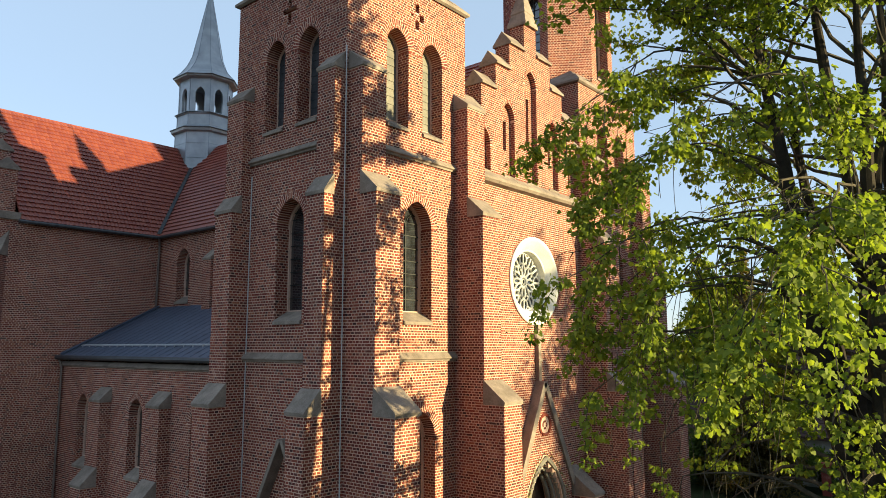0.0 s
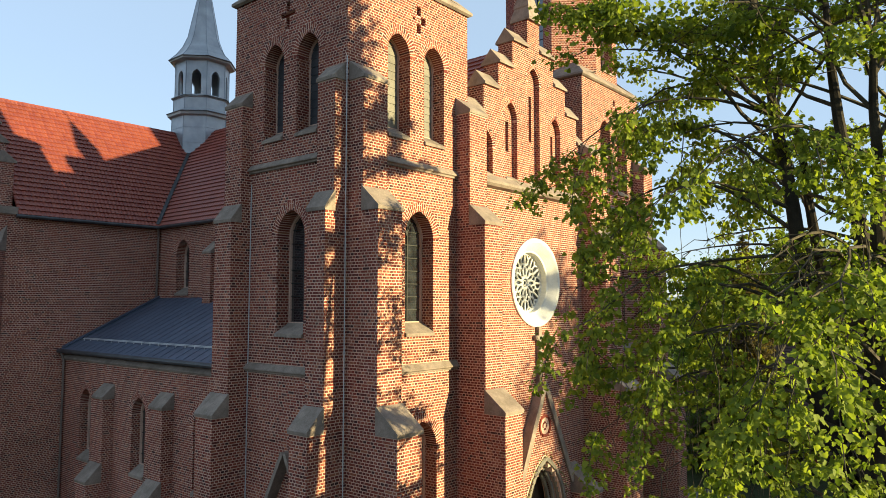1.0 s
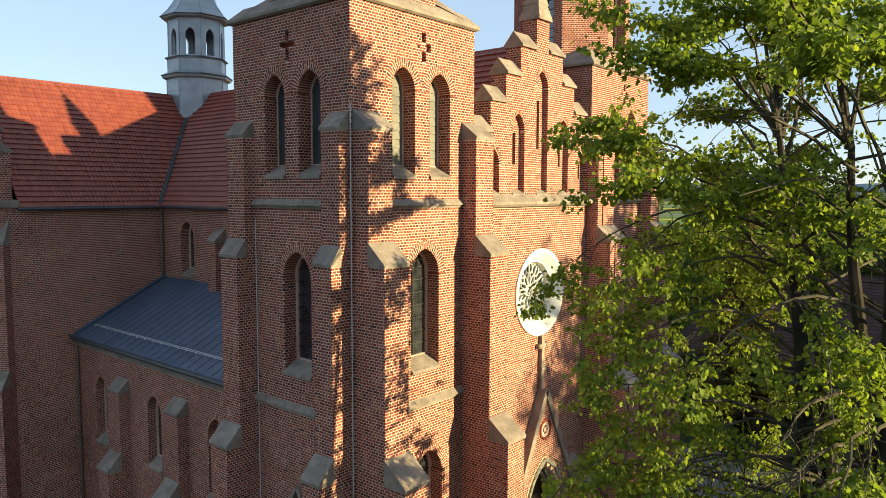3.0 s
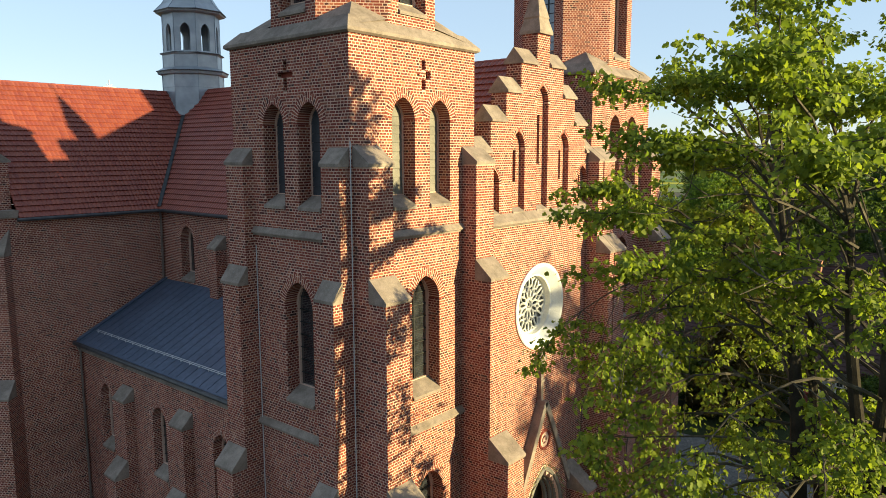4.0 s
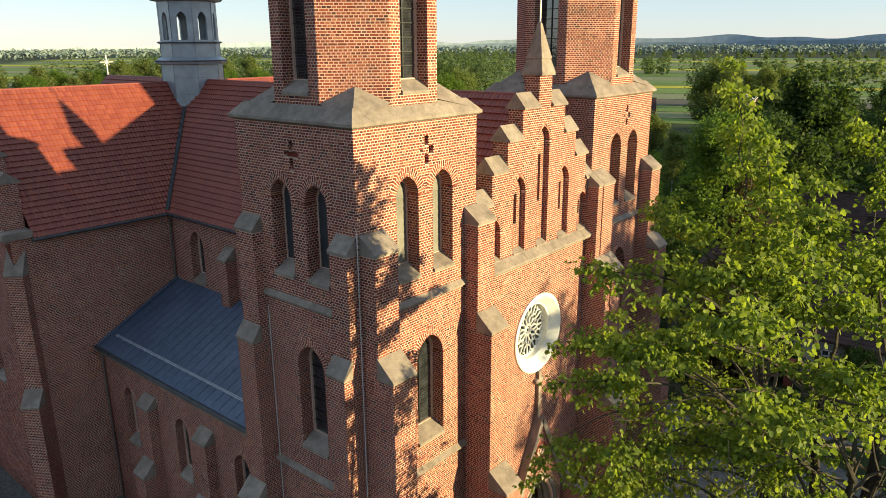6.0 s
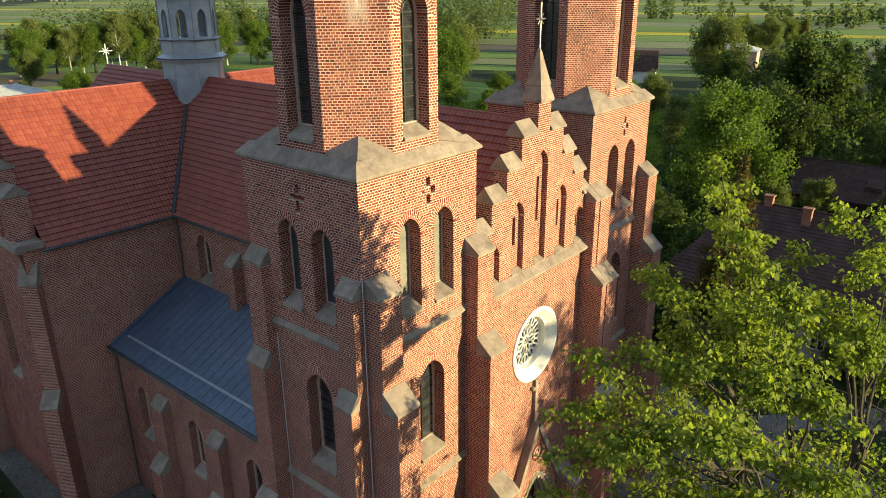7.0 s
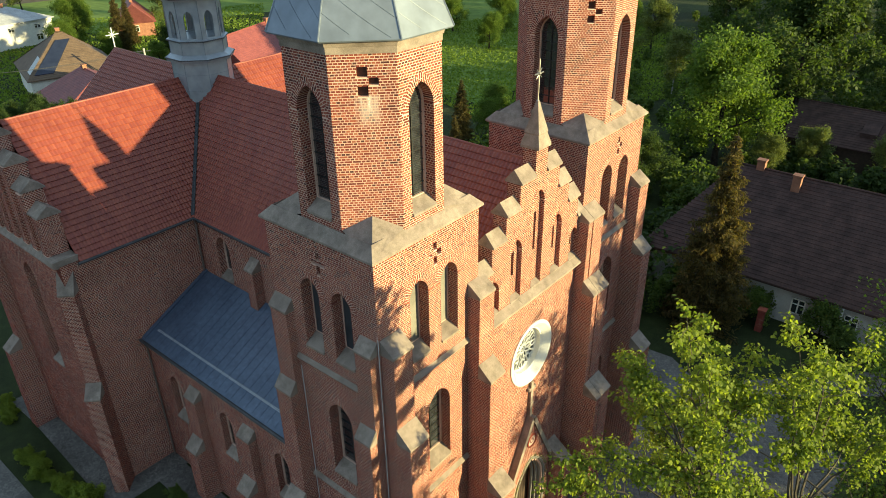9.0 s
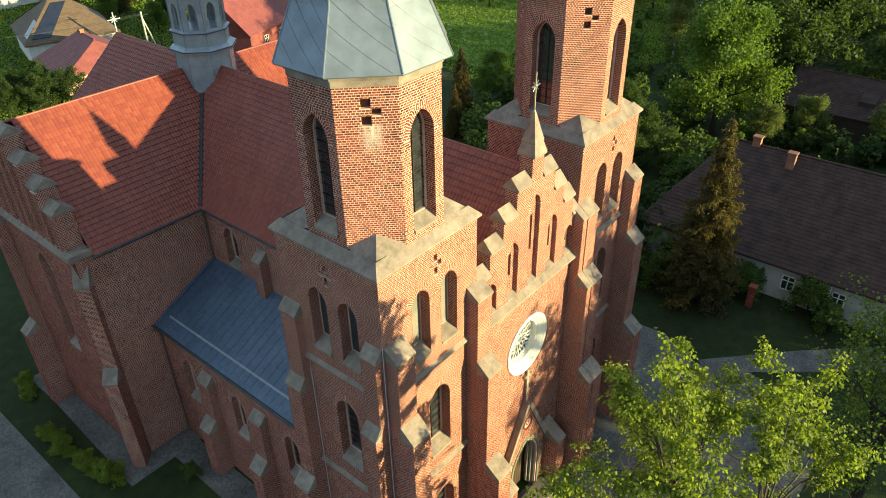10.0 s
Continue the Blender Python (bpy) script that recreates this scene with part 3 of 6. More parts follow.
# gable wall between the towers
GY = 13.7
g, sink = Geo(), []
gx0, gx1 = X1, X0 + TOWER_DX
steps = [(3.9, 18.0), (3.05, 19.0), (2.2, 19.95), (1.35, 20.95), (0.4, 22.05)]
rel = AX - gx0
columns = [(0, gx1 - gx0, 17.9)]
for half, z in steps:
    columns.append((max(0.0, rel - half), min(gx1 - gx0, rel + half), z))
lancets = [opening(rel + dx, 0.72, 16.02, top, r=0.58, ring=0.13, deep=0.2, kind="blind", sill=False) for dx, top in ((-2.92, 17.5), (-1.46, 18.7), (0, 20.28), (1.46, 18.7), (2.92, 17.5))]
rose_hole = dict(c=rel, w=3.0, z0=12.52 - 1.5, top=12.52 + 1.5, zs=0, r=0, ring=0.0, deep=0.5, kind="rose", sill=False)
door_hole = opening(rel + 0.05, 2.2, GZ, 6.3, r=2.0, ring=0.27, deep=0.7, kind="door", sill=False)


lower = lancets + [door_hole]
wall(g, [], (gx0, GY), (1, 0), gx1 - gx0, GZ - 0.3, 23.0, columns, lower + [rose_hole], 0.6, bricks=False)
brick_face(sink, (gx0, GY), (1, 0), gx1 - gx0, GZ - 0.3, 22, columns, lower + [rose_hole])
for h in lower:
    voussoirs(sink, (gx0, GY), (1, 0), h)
    for side in (1, -1):
        edge = Vector((gx0 + h["c"] + side * h["w"] / 2, GY if side > 0 else GY + h["deep"], 0))
        k = math.ceil(h["z0"] / COURSE)
        while (k + 1) * COURSE <= h["zs"]:
            lay_course(sink, edge, Vector((0, side, 0)), Vector((-side, 0, 0)), [(0, h["deep"])], k * COURSE, k, 1, 0.004)
            k += 1
# left ends of the steps show their thickness
for (ha, za), (hb, zb) in zip([(9, 17.0)] + steps, steps):
    for side in (-1, 1):
        x = AX + side * hb
        if side < 0:
            brick_face(sink, (x, GY + 0.6), (0, -1), 0.6, za + 0.25, zb)
        else:
            brick_face(sink, (x, GY), (0, 1), 0.6, za + 0.25, zb)
gable = part("gable_wall", g, MORTAR, church, "stepped brick gable wall lit by low sun")
put_bricks("bricks", sink, gable)
for h in lancets:
    hi = h["top"] - h["z0"]
    slit = slot(0.37, 0.22, h["z0"] + 0.37 * hi, h["z0"] + 0.77 * hi, 0.22)
    b, bs = Geo(), []
    wall(b, bs, (gx0 + h["c"] - 0.37, GY + 0.2), (1, 0), 0.74, h["z0"] - 0.1, h["top"] + 0.05, None, [slit], 0.25)
    niche = part("niche", b, MORTAR, church, "blind lancet niche with a narrow slit")
    put_bricks("bricks", bs, niche)
    # near-black plate, coloured for the unlit depth of the slit
    d = Geo()
    d.box((gx0 + h["c"] - 0.3, GY + 0.43, slit["z0"] - 0.1), (0.6, 0, 0), (0, 0, slit["top"] - slit["z0"] + 0.2), (0, 0.04, 0))
    part("slit", d, DARK, niche)
    s = Geo()
    pts = [(gx0 + h["c"] - 0.33, GY - 0.04, 15.98), (gx0 + h["c"] - 0.33, GY - 0.04, 16.03), (gx0 + h["c"] - 0.33, GY + 0.24, 16.2), (gx0 + h["c"] - 0.33, GY + 0.24, 15.98)]
    s.prism(pts[::-1], (0.66, 0, 0))
    part("sill", s, STONE, niche)
# saddle copings on the steps
for i, (half, z) in enumerate(steps[:-1]):
    inner = steps[i + 1][0]
    for side in (-1, 1):
        xa, xb = sorted((AX + side * (half + 0.04), AX + side * inner))
        xa, xb = max(xa, gx0 + 0.003), min(xb, gx1 - 0.003)
        c = Geo()
        pr = [(GY - 0.1, z - 0.02), (GY - 0.1, z + 0.05), (GY + 0.3, z + 0.52), (GY + 0.7, z + 0.05), (GY + 0.7, z - 0.02)]
        c.prism([(xa, y, zz) for y, zz in pr][::-1], (xb - xa, 0, 0))
        part("coping", c, STONE, church, "weathered stone saddle coping on a gable step")
# sloping stone ledge below the gable
pr = [(GY + 0.01, 15.55), (GY - 0.22, 15.6), (GY - 0.30, 15.68), (GY - 0.30, 15.76), (GY + 0.01, 16.02)]
lw = (gx1 - gx0 - 0.66) / 12
for i in range(12):
    c = Geo()
    dz = random.uniform(-0.004, 0.004)
    c.prism([(gx0 + 0.31 + lw * i + 0.003, y - (0.005 if z < 16 else 0) * random.random(), z + dz) for y, z in pr][::-1], (lw - 0.006, 0, 0))
    part("ledge_stone", c, STONE, church, "mossy stone of the ledge under the gable")
# pinnacle with metal cross
p = Geo()
for (ra, za), (rb, zb) in zip([(0.42, 22.0), (0.42, 22.1), (0.30, 22.52), (0.32, 22.57), (0.19, 23.1)], [(0.42, 22.1), (0.30, 22.52), (0.32, 22.57), (0.19, 23.1), (0.055, 23.7)]):
    v = [(AX - 0.02 + sx * r, GY + 0.3 + sy * r, z) for r, z in ((ra, za), (rb, zb)) for sx, sy in ((-1, -1), (1, -1), (1, 1), (-1, 1))]
    p.add(v, [(j, (j + 1) % 4, (j + 1) % 4 + 4, j + 4) for j in range(4)] + [(3, 2, 1, 0), (4, 5, 6, 7)])
pin = part("pinnacle", p, STONE, church, "tapered stone pinnacle over the gable")
c = Geo()
px, py = AX - 0.02, GY + 0.3
c.tube([(px, py, 23.55), (px, py, 25.25)], 0.028, 6)
c.tube([(px - 0.28, py, 24.72), (px + 0.28, py, 24.72)], 0.026, 6)
for q in range(4):
    d = Vector((math.cos(math.pi / 4 + math.pi / 2 * q), 0, math.sin(math.pi / 4 + math.pi / 2 * q)))
    c.tube([Vector((px, py, 24.72)) + d * 0.05, Vector((px, py, 24.72)) + d * 0.24], 0.015, 5)
c.tube([(px, py, 23.66), (px, py, 23.72), (px, py, 23.78)], 0.06, 8, taper=[0.03, 0.07, 0.03])
c.tube([(px, py, 24.66), (px, py, 24.72), (px, py, 24.78)], 0.09, 8, taper=[0.05, 0.09, 0.05])
part("cross", c, BRASS, pin, "thin metal cross with rays")

# rose window
RZ = 12.52


def turned(geo, prof, n=56):
    """A ring turned round the window's axis from (radius, depth) points."""
    v = [(AX + r * math.cos(2 * math.pi * j / n), GY + y, RZ + r * math.sin(2 * math.pi * j / n)) for r, y in prof for j in range(n)]
    f = [(i * n + j, (i + 1) * n + j, (i + 1) * n + (j + 1) % n, i * n + (j + 1) % n) for i in range(len(prof) - 1) for j in range(n)]
    geo.add(v, f)


r = Geo()
turned(r, [(1.57, 0.08), (1.57, -0.05), (1.53, -0.075), (1.45, -0.075), (1.41, -0.05), (1.14, 0.20), (1.09, 0.205), (1.07, 0.22), (1.05, 0.52)])
rose = part("rose_window", r, WHITE, church, "round rose window in a wide white splayed ring")
gl = Geo()
gl.prism([(AX + 1.08 * math.cos(2 * math.pi * j / 40), GY + 0.5, RZ + 1.08 * math.sin(2 * math.pi * j / 40)) for j in range(40)], (0, 0.03, 0))
part("pane", gl, GLASS, rose)
t = Geo()
yt = GY + 0.47
o = Vector((AX, yt, RZ))
spoke = lambda an, rad: o + Vector((math.cos(an), 0, math.sin(an))) * rad
for q in range(12):
    an, st = 2 * math.pi * q / 12, math.pi / 12
    d = Vector((math.cos(an), 0, math.sin(an)))
    e = Vector((-d.z, 0, d.x))
    petal = [o + d * (0.40 - 0.2 * math.cos(b)) + e * 0.095 * math.sin(b) for b in [2 * math.pi * i / 14 for i in range(15)]]
    t.tube(petal, 0.042, 6)
    t.tube([spoke(an, 0.60), spoke(an + st, 0.72), spoke(an + 2 * st, 0.60)], 0.046, 6)
    t.tube([spoke(an, 0.60), spoke(an, 1.04)], 0.042, 6)
    t.tube([spoke(an + st, 0.72), spoke(an + st * 1.0, 0.88), spoke(an + st * 0.45, 1.03)], 0.036, 6)
    t.tube([spoke(an + st, 0.88), spoke(an + st * 1.55, 1.03)], 0.036, 6)
for rad, th in ((0.19, 0.05), (0.09, 0.025), (1.05, 0.05)):
    t.tube([spoke(2 * math.pi * i / 32, rad) for i in range(33)], th, 6)
part("tracery", t, WHITE, rose, "white stone tracery")

# portal: gabled surround, stone arch mouldings, garland, doors, wall cross
PX = AX + 0.05
s = Geo()
apex, foot = (PX, 8.98), 5.35
for side in (-1, 1):
    d = Vector((side * 1.82, 0, foot - apex[1])).normalized()
    w = Vector((d.z, 0, -d.x)) * 0.11 * (1 if side > 0 else -1)
    a, b = Vector((PX, GY - 0.36, apex[1])), Vector((PX + side * 1.82, GY - 0.36, foot))
    s.box(a - w, b - a, w * 2, (0, 0.36, 0))
part("portal_gable", s, STONE, church, "steep stone raking coping over the portal")
pg, psink = Geo(), []
half_at = lambda z: 1.7 if z < foot else max(0.05, 1.7 * (8.85 - z) / (8.85 - foot))
zz = GZ - 0.3
while zz < 8.8:
    ha = half_at(zz + 0.1)
    hole = arch_half(door_hole, zz + 0.1)
    for xa, xb in ([(-ha, ha)] if not hole else [(-ha, -min(hole, ha)), (min(hole, ha), ha)]):
        if xb - xa > 0.02:
            pg.box((PX + xa, GY, zz), (xb - xa, 0, 0), (0, 0, 0.2), (0, -0.28, 0))
    zz += 0.2
pho = dict(door_hole, c=0.0)
k = math.ceil((GZ - 0.3) / COURSE)
while (k + 1) * COURSE < 8.7:
    z = k * COURSE
    ha = half_at(z + 0.05)
    sp = [(-ha, ha)]
    big = arch_half(dict(pho, w=pho["w"] + 0.5, r=pho["r"] + 0.25, top=pho["top"] + 0.3), z + 0.03)
    if big:
        sp = cut(sp, -big, big)
    if 7.2 < z < 7.95:
        q = math.sqrt(max(0.0, 0.3 ** 2 - (z + 0.03 - 7.55) ** 2))
        sp = cut(sp, -q, q) if q else sp
    lay_course(psink, Vector((PX, GY - 0.28, 0)), Vector((1, 0, 0)), Vector((0, -1, 0)), sp, z, k, 0)
    k += 1
por = part("portal", pg, MORTAR, church, "gabled brick portal with stone coping")
put_bricks("bricks", psink, por)
m = Geo()
for q, (rr, yy) in enumerate(((0.0, GY - 0.29), (-0.1, GY - 0.13), (-0.2, GY + 0.03), (-0.3, GY + 0.19))):
    pts = [(PX + x, yy, z) for x, z in outline(dict(pho, w=pho["w"] + 0.25, r=pho["r"] + 0.12), rr, 10)]
    m.tube(pts[1:] + pts[:1], 0.085, 6)
part("archivolt", m, LOUVER, por, "moulded stone arch rings")
m = Geo()
rng = random.Random(4)
pts = outline(dict(pho, w=pho["w"] + 0.55, r=pho["r"] + 0.27), 0.0, 24)[1:]
for (xa, za), (xb, zb) in zip(pts, pts[1:]):
    steps_n = max(2, int(math.hypot(xb - xa, zb - za) / 0.03))
    for i in range(steps_n):
        w = i / steps_n
        o = Vector((PX + xa + (xb - xa) * w, GY - 0.36, za + (zb - za) * w)) + Vector((rng.gauss(0, 0.05), rng.gauss(0, 0.04), rng.gauss(0, 0.05)))
        a = Vector((rng.gauss(0, 1), rng.gauss(0, 1), rng.gauss(0, 1))).normalized() * 0.07
        b = a.orthogonal().normalized() * 0.035
        m.add([o, o + a * 0.5 + b, o + a, o + a * 0.5 - b], [(0, 1, 2, 3)])
tagged(part("door_garland", m, GARLAND, None), "dried leafy garland hung round the portal arch", "garland", kind="stuff")
dr = Geo()
dr.prism([(PX + x, GY + 0.45, z) for x, z in outline(pho, 0.02, 10)], (0, 0.08, 0))
door = part("door", dr, WOOD, por, "dark wooden double door")
pl = Geo()
for i in range(10):
    x = -1.0 + 0.2 * i
    pl.box((PX + x + 0.01, GY + 0.45, GZ), (0.18, 0, 0), (0, 0, 3.0), (0, -0.03, 0))
part("plank", pl, WOOD, door)
ob = Geo()
ob.tube([(PX + 0.34 * math.cos(2 * math.pi * i / 24), GY - 0.28, 7.55 + 0.34 * math.sin(2 * math.pi * i / 24)) for i in range(25)], 0.06, 6)
ob.tube([(PX + 0.12 * math.cos(2 * math.pi * i / 12), GY - 0.24, 7.55 + 0.12 * math.sin(2 * math.pi * i / 12)) for i in range(13)], 0.06, 6)
part("roundel", ob, BRICK, por)
wc = Geo()
wc.box((PX - 0.09, GY - 0.15, 8.95), (0.18, 0, 0), (0, 0, 2.02), (0, 0.15, 0))
wc.box((PX - 0.24, GY - 0.152, 10.5), (0.48, 0, 0), (0, 0, 0.16), (0, 0.14, 0))
wc.box((PX - 0.12, GY - 0.18, 9.7), (0.24, 0, 0), (0, 0, 0.1), (0, 0.18, 0))
for side in (-1, 1):
    wc.tube([(PX + side * 0.2, GY - 0.09, 10.58), (PX + side * 0.25, GY - 0.09, 10.58), (PX + side * 0.29, GY - 0.09, 10.58)], 0.1, 8, taper=[0.08, 0.11, 0.06])
part("stone_cross", wc, STONE, por, "tall stone cross over the portal gable")
for side in (-1, 1):
    buttress((PX - 0.0, GY), (1, 0), side * 2.2 - 0.35, side * 2.2 + 0.35, [(1.1, 4.95, 5.9)], GZ - 0.3, church, "low portal buttress with a stone slope")


# ---- roofs ----
def tile_geo(w, length, rise=0.022, segs=4):
    g = Geo()
    xs = [w * i / segs for i in range(segs + 1)]
    hz = [rise * 0.5 * (1 - math.cos(2 * math.pi * i / segs)) + 0.02 for i in range(segs + 1)]
    v = [(x, 0, h + 0.052) for x, h in zip(xs, hz)] + [(x, length * 1.06, h) for x, h in zip(xs, hz)] + [(x, 0, -0.01) for x in xs]
    n = segs + 1
    f = [(i, i + 1, n + i + 1, n + i) for i in range(segs)] + [(2 * n + i, 2 * n + i + 1, i + 1, i) for i in range(segs)]
    g.add(v, f)
    return g


def tiled(name, eave, along, up, width, length, keep, parent, label, singles=None, tw=0.18, tl=0.29):
    """A tiled slope: eave corner, directions along the eave and up the slope."""
    e, a, s = Vector(eave), Vector(along).normalized(), Vector(up).normalized()
    nrm = a.cross(s).normalized()
    rows = round(length / tl)
    tl = length / rows
    cell = tile_geo(tw, tl)
    joined = Geo()
    m = Matrix((a, s, nrm)).transposed()
    shared = None
    count = 0
    under = Geo()
    for r in range(rows):
        for c in range(int(width / tw) + 1):
            p = e + a * (c * tw) + s * (r * tl)
            q = p + a * tw / 2 + s * tl / 2
            if not keep(q):
                continue
            under.add([p - nrm * 0.03, p + a * tw - nrm * 0.03, p + a * tw + s * tl - nrm * 0.03, p + s * tl - nrm * 0.03], [(0, 1, 2, 3)])
            if singles and count < 290 and singles(q):
                if shared is None:
                    shared = cell.mesh("tile", TILE_ONE)
                chosen.append((p, m, shared))
                count += 1
            else:
                joined.add([p + m @ Vector(v) for v in cell.v], cell.f)
    ob = part(name, under, TILE, parent, label)
    part("tiles", joined, TILE, ob, "", "stuff")
    for p, mm, sh in chosen:
        one = new("tile", sh)
        one.matrix_world = Matrix.Translation(p) @ mm.to_4x4()
        one.parent = ob
        one.matrix_parent_inverse = ob.matrix_world.inverted()
    chosen.clear()
    return ob


chosen = []
NX, NZ, EX, EZ = 21.45, 21.3, 16.8, 15.38            # nave ridge and eave
TY, TZ, EY = 36.35, 21.2, 31.75                     # transept ridge and eave
nslope = Vector((NX - EX, 0, NZ - EZ))
tslope = Vector((0, TY - EY, TZ - EZ))
valley = lambda p: (p.x - EX) / (NX - EX) - (p.y - EY) / (TY - EY)
# eave runs so that the normal looks up and out
tiled("roof", (EX, 37.6, EZ), (0, -1, 0), nslope, 23.3, nslope.length, lambda p: p.y > 14.35 and (p.y < EY or valley(p) > 0), church, "red tiled nave roof slope")
tiled("roof", (10.8, EY, EZ), (1, 0, 0), tslope, 11.3, tslope.length, lambda p: p.x < EX or valley(p) < 0, church, "red tiled transept roof slope, partly sunlit",
      lambda p: 13.0 < p.x < 18.6 and p.z > 17.2)
tiled("roof", (2 * NX - EX, EY, EZ), (1, 0, 0), tslope, 8.5, tslope.length, lambda p: True, church, "sunlit orange tiled transept roof slope")
tiled("roof", (NX, EY, EZ), (1, 0, 0), tslope, 4.8, tslope.length, lambda p: (2 * NX - EX - p.x) / (NX - EX) < (p.y - EY) / (TY - EY), church, "red tiled transept roof slope")
tiled("roof", (EX, 48.7, EZ), (0, -1, 0), nslope, 11.8, nslope.length, lambda p: (48.7 - p.y) > (p.x - EX) * 0.62 and (p.y > 2 * TY - EY or (p.x - EX) / (NX - EX) > (2 * TY - EY - p.y) / (TY - EY) - 0.05), church, "purple-red tiled choir roof slope")
back = Geo()
back.add([(2 * NX - EX, 14.3, EZ), (2 * NX - EX, EY, EZ), (NX, TY, NZ - 0.02), (NX, 14.3, NZ - 0.02)], [(0, 1, 2, 3)])
back.add([(10.45, 2 * TY - EY, EZ), (33.4, 2 * TY - EY, EZ), (33.4, TY, TZ - 0.02), (10.45, TY, TZ - 0.02)], [(0, 1, 2, 3)])
back.add([(2 * NX - EX, 48.7, EZ), (2 * NX - EX, TY, EZ), (NX, TY, NZ - 0.02), (NX, 45.8, NZ - 0.02)], [(3, 2, 1, 0)])
back.add([(EX, 48.7, EZ), (2 * NX - EX, 48.7, EZ), (NX, 45.8, NZ - 0.02)], [(2, 1, 0)])
part("roof", back, TILE, church, "red roof slopes turned away")


def ridge_tiles(a, b, r=0.065):
    g = Geo()
    a, b = Vector(a), Vector(b)
    n = int((b - a).length / 0.38)
    for i in range(n):
        p, q = a + (b - a) * i / n, a + (b - a) * (i + 1.08) / n
        g.tube([p, q], r, 8, taper=[r * 0.92, r * 1.08])
    part("ridge_tiles", g, TILE, church, "row of half-round ridge tiles")


ridge_tiles((NX, 14.4, NZ), (NX, 36.0, NZ))
ridge_tiles((10.5, TY, TZ), (20.6, TY, TZ))
ridge_tiles((22.8, TY, TZ), (33.3, TY, TZ))
ridge_tiles((NX, 38.0, NZ), (NX, 45.8, NZ))
ridge_tiles((NX, 45.8, NZ), (EX, 48.7, EZ))
c = Geo()
c.tube([(NX, 45.8, NZ - 0.1), (NX, 45.8, NZ + 1.25)], 0.04, 6)
c.tube([(NX - 0.42, 45.8, NZ + 0.82), (NX + 0.42, 45.8, NZ + 0.82)], 0.035, 6)
for q in range(4):
    d = Vector((math.cos(math.pi / 4 + math.pi / 2 * q), 0, math.sin(math.pi / 4 + math.pi / 2 * q)))
    c.tube([Vector((NX, 45.8, NZ + 0.82)) + d * 0.05, Vector((NX, 45.8, NZ + 0.82)) + d * 0.26], 0.02, 5)
part("choir_cross", c, GALV, church, "pale metal cross on the end of the choir ridge")
v = Geo()
va, vb = Vector((EX, EY, EZ + 0.14)), Vector((NX - 1.15, TY - 1.12, TZ - 1.22))
for side, wid in (((0, -1, 0), 0.13), ((-1, 0, 0), 0.13)):
    e = Vector(side) * wid + Vector((0, 0, 0.02))
    v.add([va, vb, vb + e, va + e], [(0, 1, 2, 3)])
v.tube([va, vb], 0.03, 6)
part("valley_gutter", v, GUTTER, church, "grey sheet-metal roof valley")


def gutter(pts, name="gutter", r=0.075):
    g = Geo()
    g.tube(pts, r, 8)
    return part(name, g, GUTTER if name == "gutter" else PIPE, church, "dark metal gutter" if name == "gutter" else "brownish metal downpipe")


gutter([(EX - 0.06, 18.9, EZ - 0.04), (EX - 0.06, EY - 0.08, EZ - 0.04)])
gutter([(10.7, EY - 0.06, EZ - 0.04), (EX - 0.06, EY - 0.06, EZ - 0.04)])
gutter([(EX - 0.06, EY - 0.1, EZ - 0.05), (EX + 0.08, EY + 0.1, EZ - 0.4), (EX + 0.08, EY + 0.14, 12.1)], "downpipe", 0.055)

# ---- nave clerestory, aisle, transept ----
NW = 17.0
g, sink = Geo(), []
hs = [opening(32.0 - y, 1.1, 12.2, 14.7, ring=0.24, deep=0.42) for y in (29.85, 25.0)]
wall(g, sink, (NW, 32.0), (0, -1), 32.0 - Y1, 8.0, EZ, None, hs, 0.5)
ob = part("clerestory_wall", g, MORTAR, church, "brick clerestory wall above the aisle roof")
put_bricks("bricks", [b for b in sink if len(b) == 2 or b[0].z > 11.5], ob)
for h in hs:
    window((NW, 32.0), (0, -1), h, church)
buttress((NW, 32.0), (0, -1), 4.65, 5.25, [(0.5, 13.9, 14.5)], 9.0, church, "small clerestory buttress with a stone slope")
AW = 12.88
g, sink = Geo(), []
hs = [opening(32.0 - y, 1.0, 5.55, 8.35, ring=0.25, deep=0.35) for y in (29.75, 25.4, 21.2)]
wall(g, sink, (AW, 32.0), (0, -1), 32.0 - Y1, GZ - 0.3, 9.62, None, hs, 0.5)
ob = part("aisle_wall", g, MORTAR, church, "low brick aisle wall")
put_bricks("bricks", sink, ob)
for h in hs:
    window((AW, 32.0), (0, -1), h, church)
for y in (27.75, 23.4):
    buttress((AW, 32.0), (0, -1), 32.0 - y - 0.42, 32.0 - y + 0.42, [(0.42, 8.15, 8.7), (0.95, 5.1, 5.8)], GZ - 0.3, church)
c = Geo()
course(c, (AW, 32.0), (0, -1), 0.0, 32.0 - Y1, 9.42, 0.16, 0.12)
part("eaves_course", c, STONE, church)
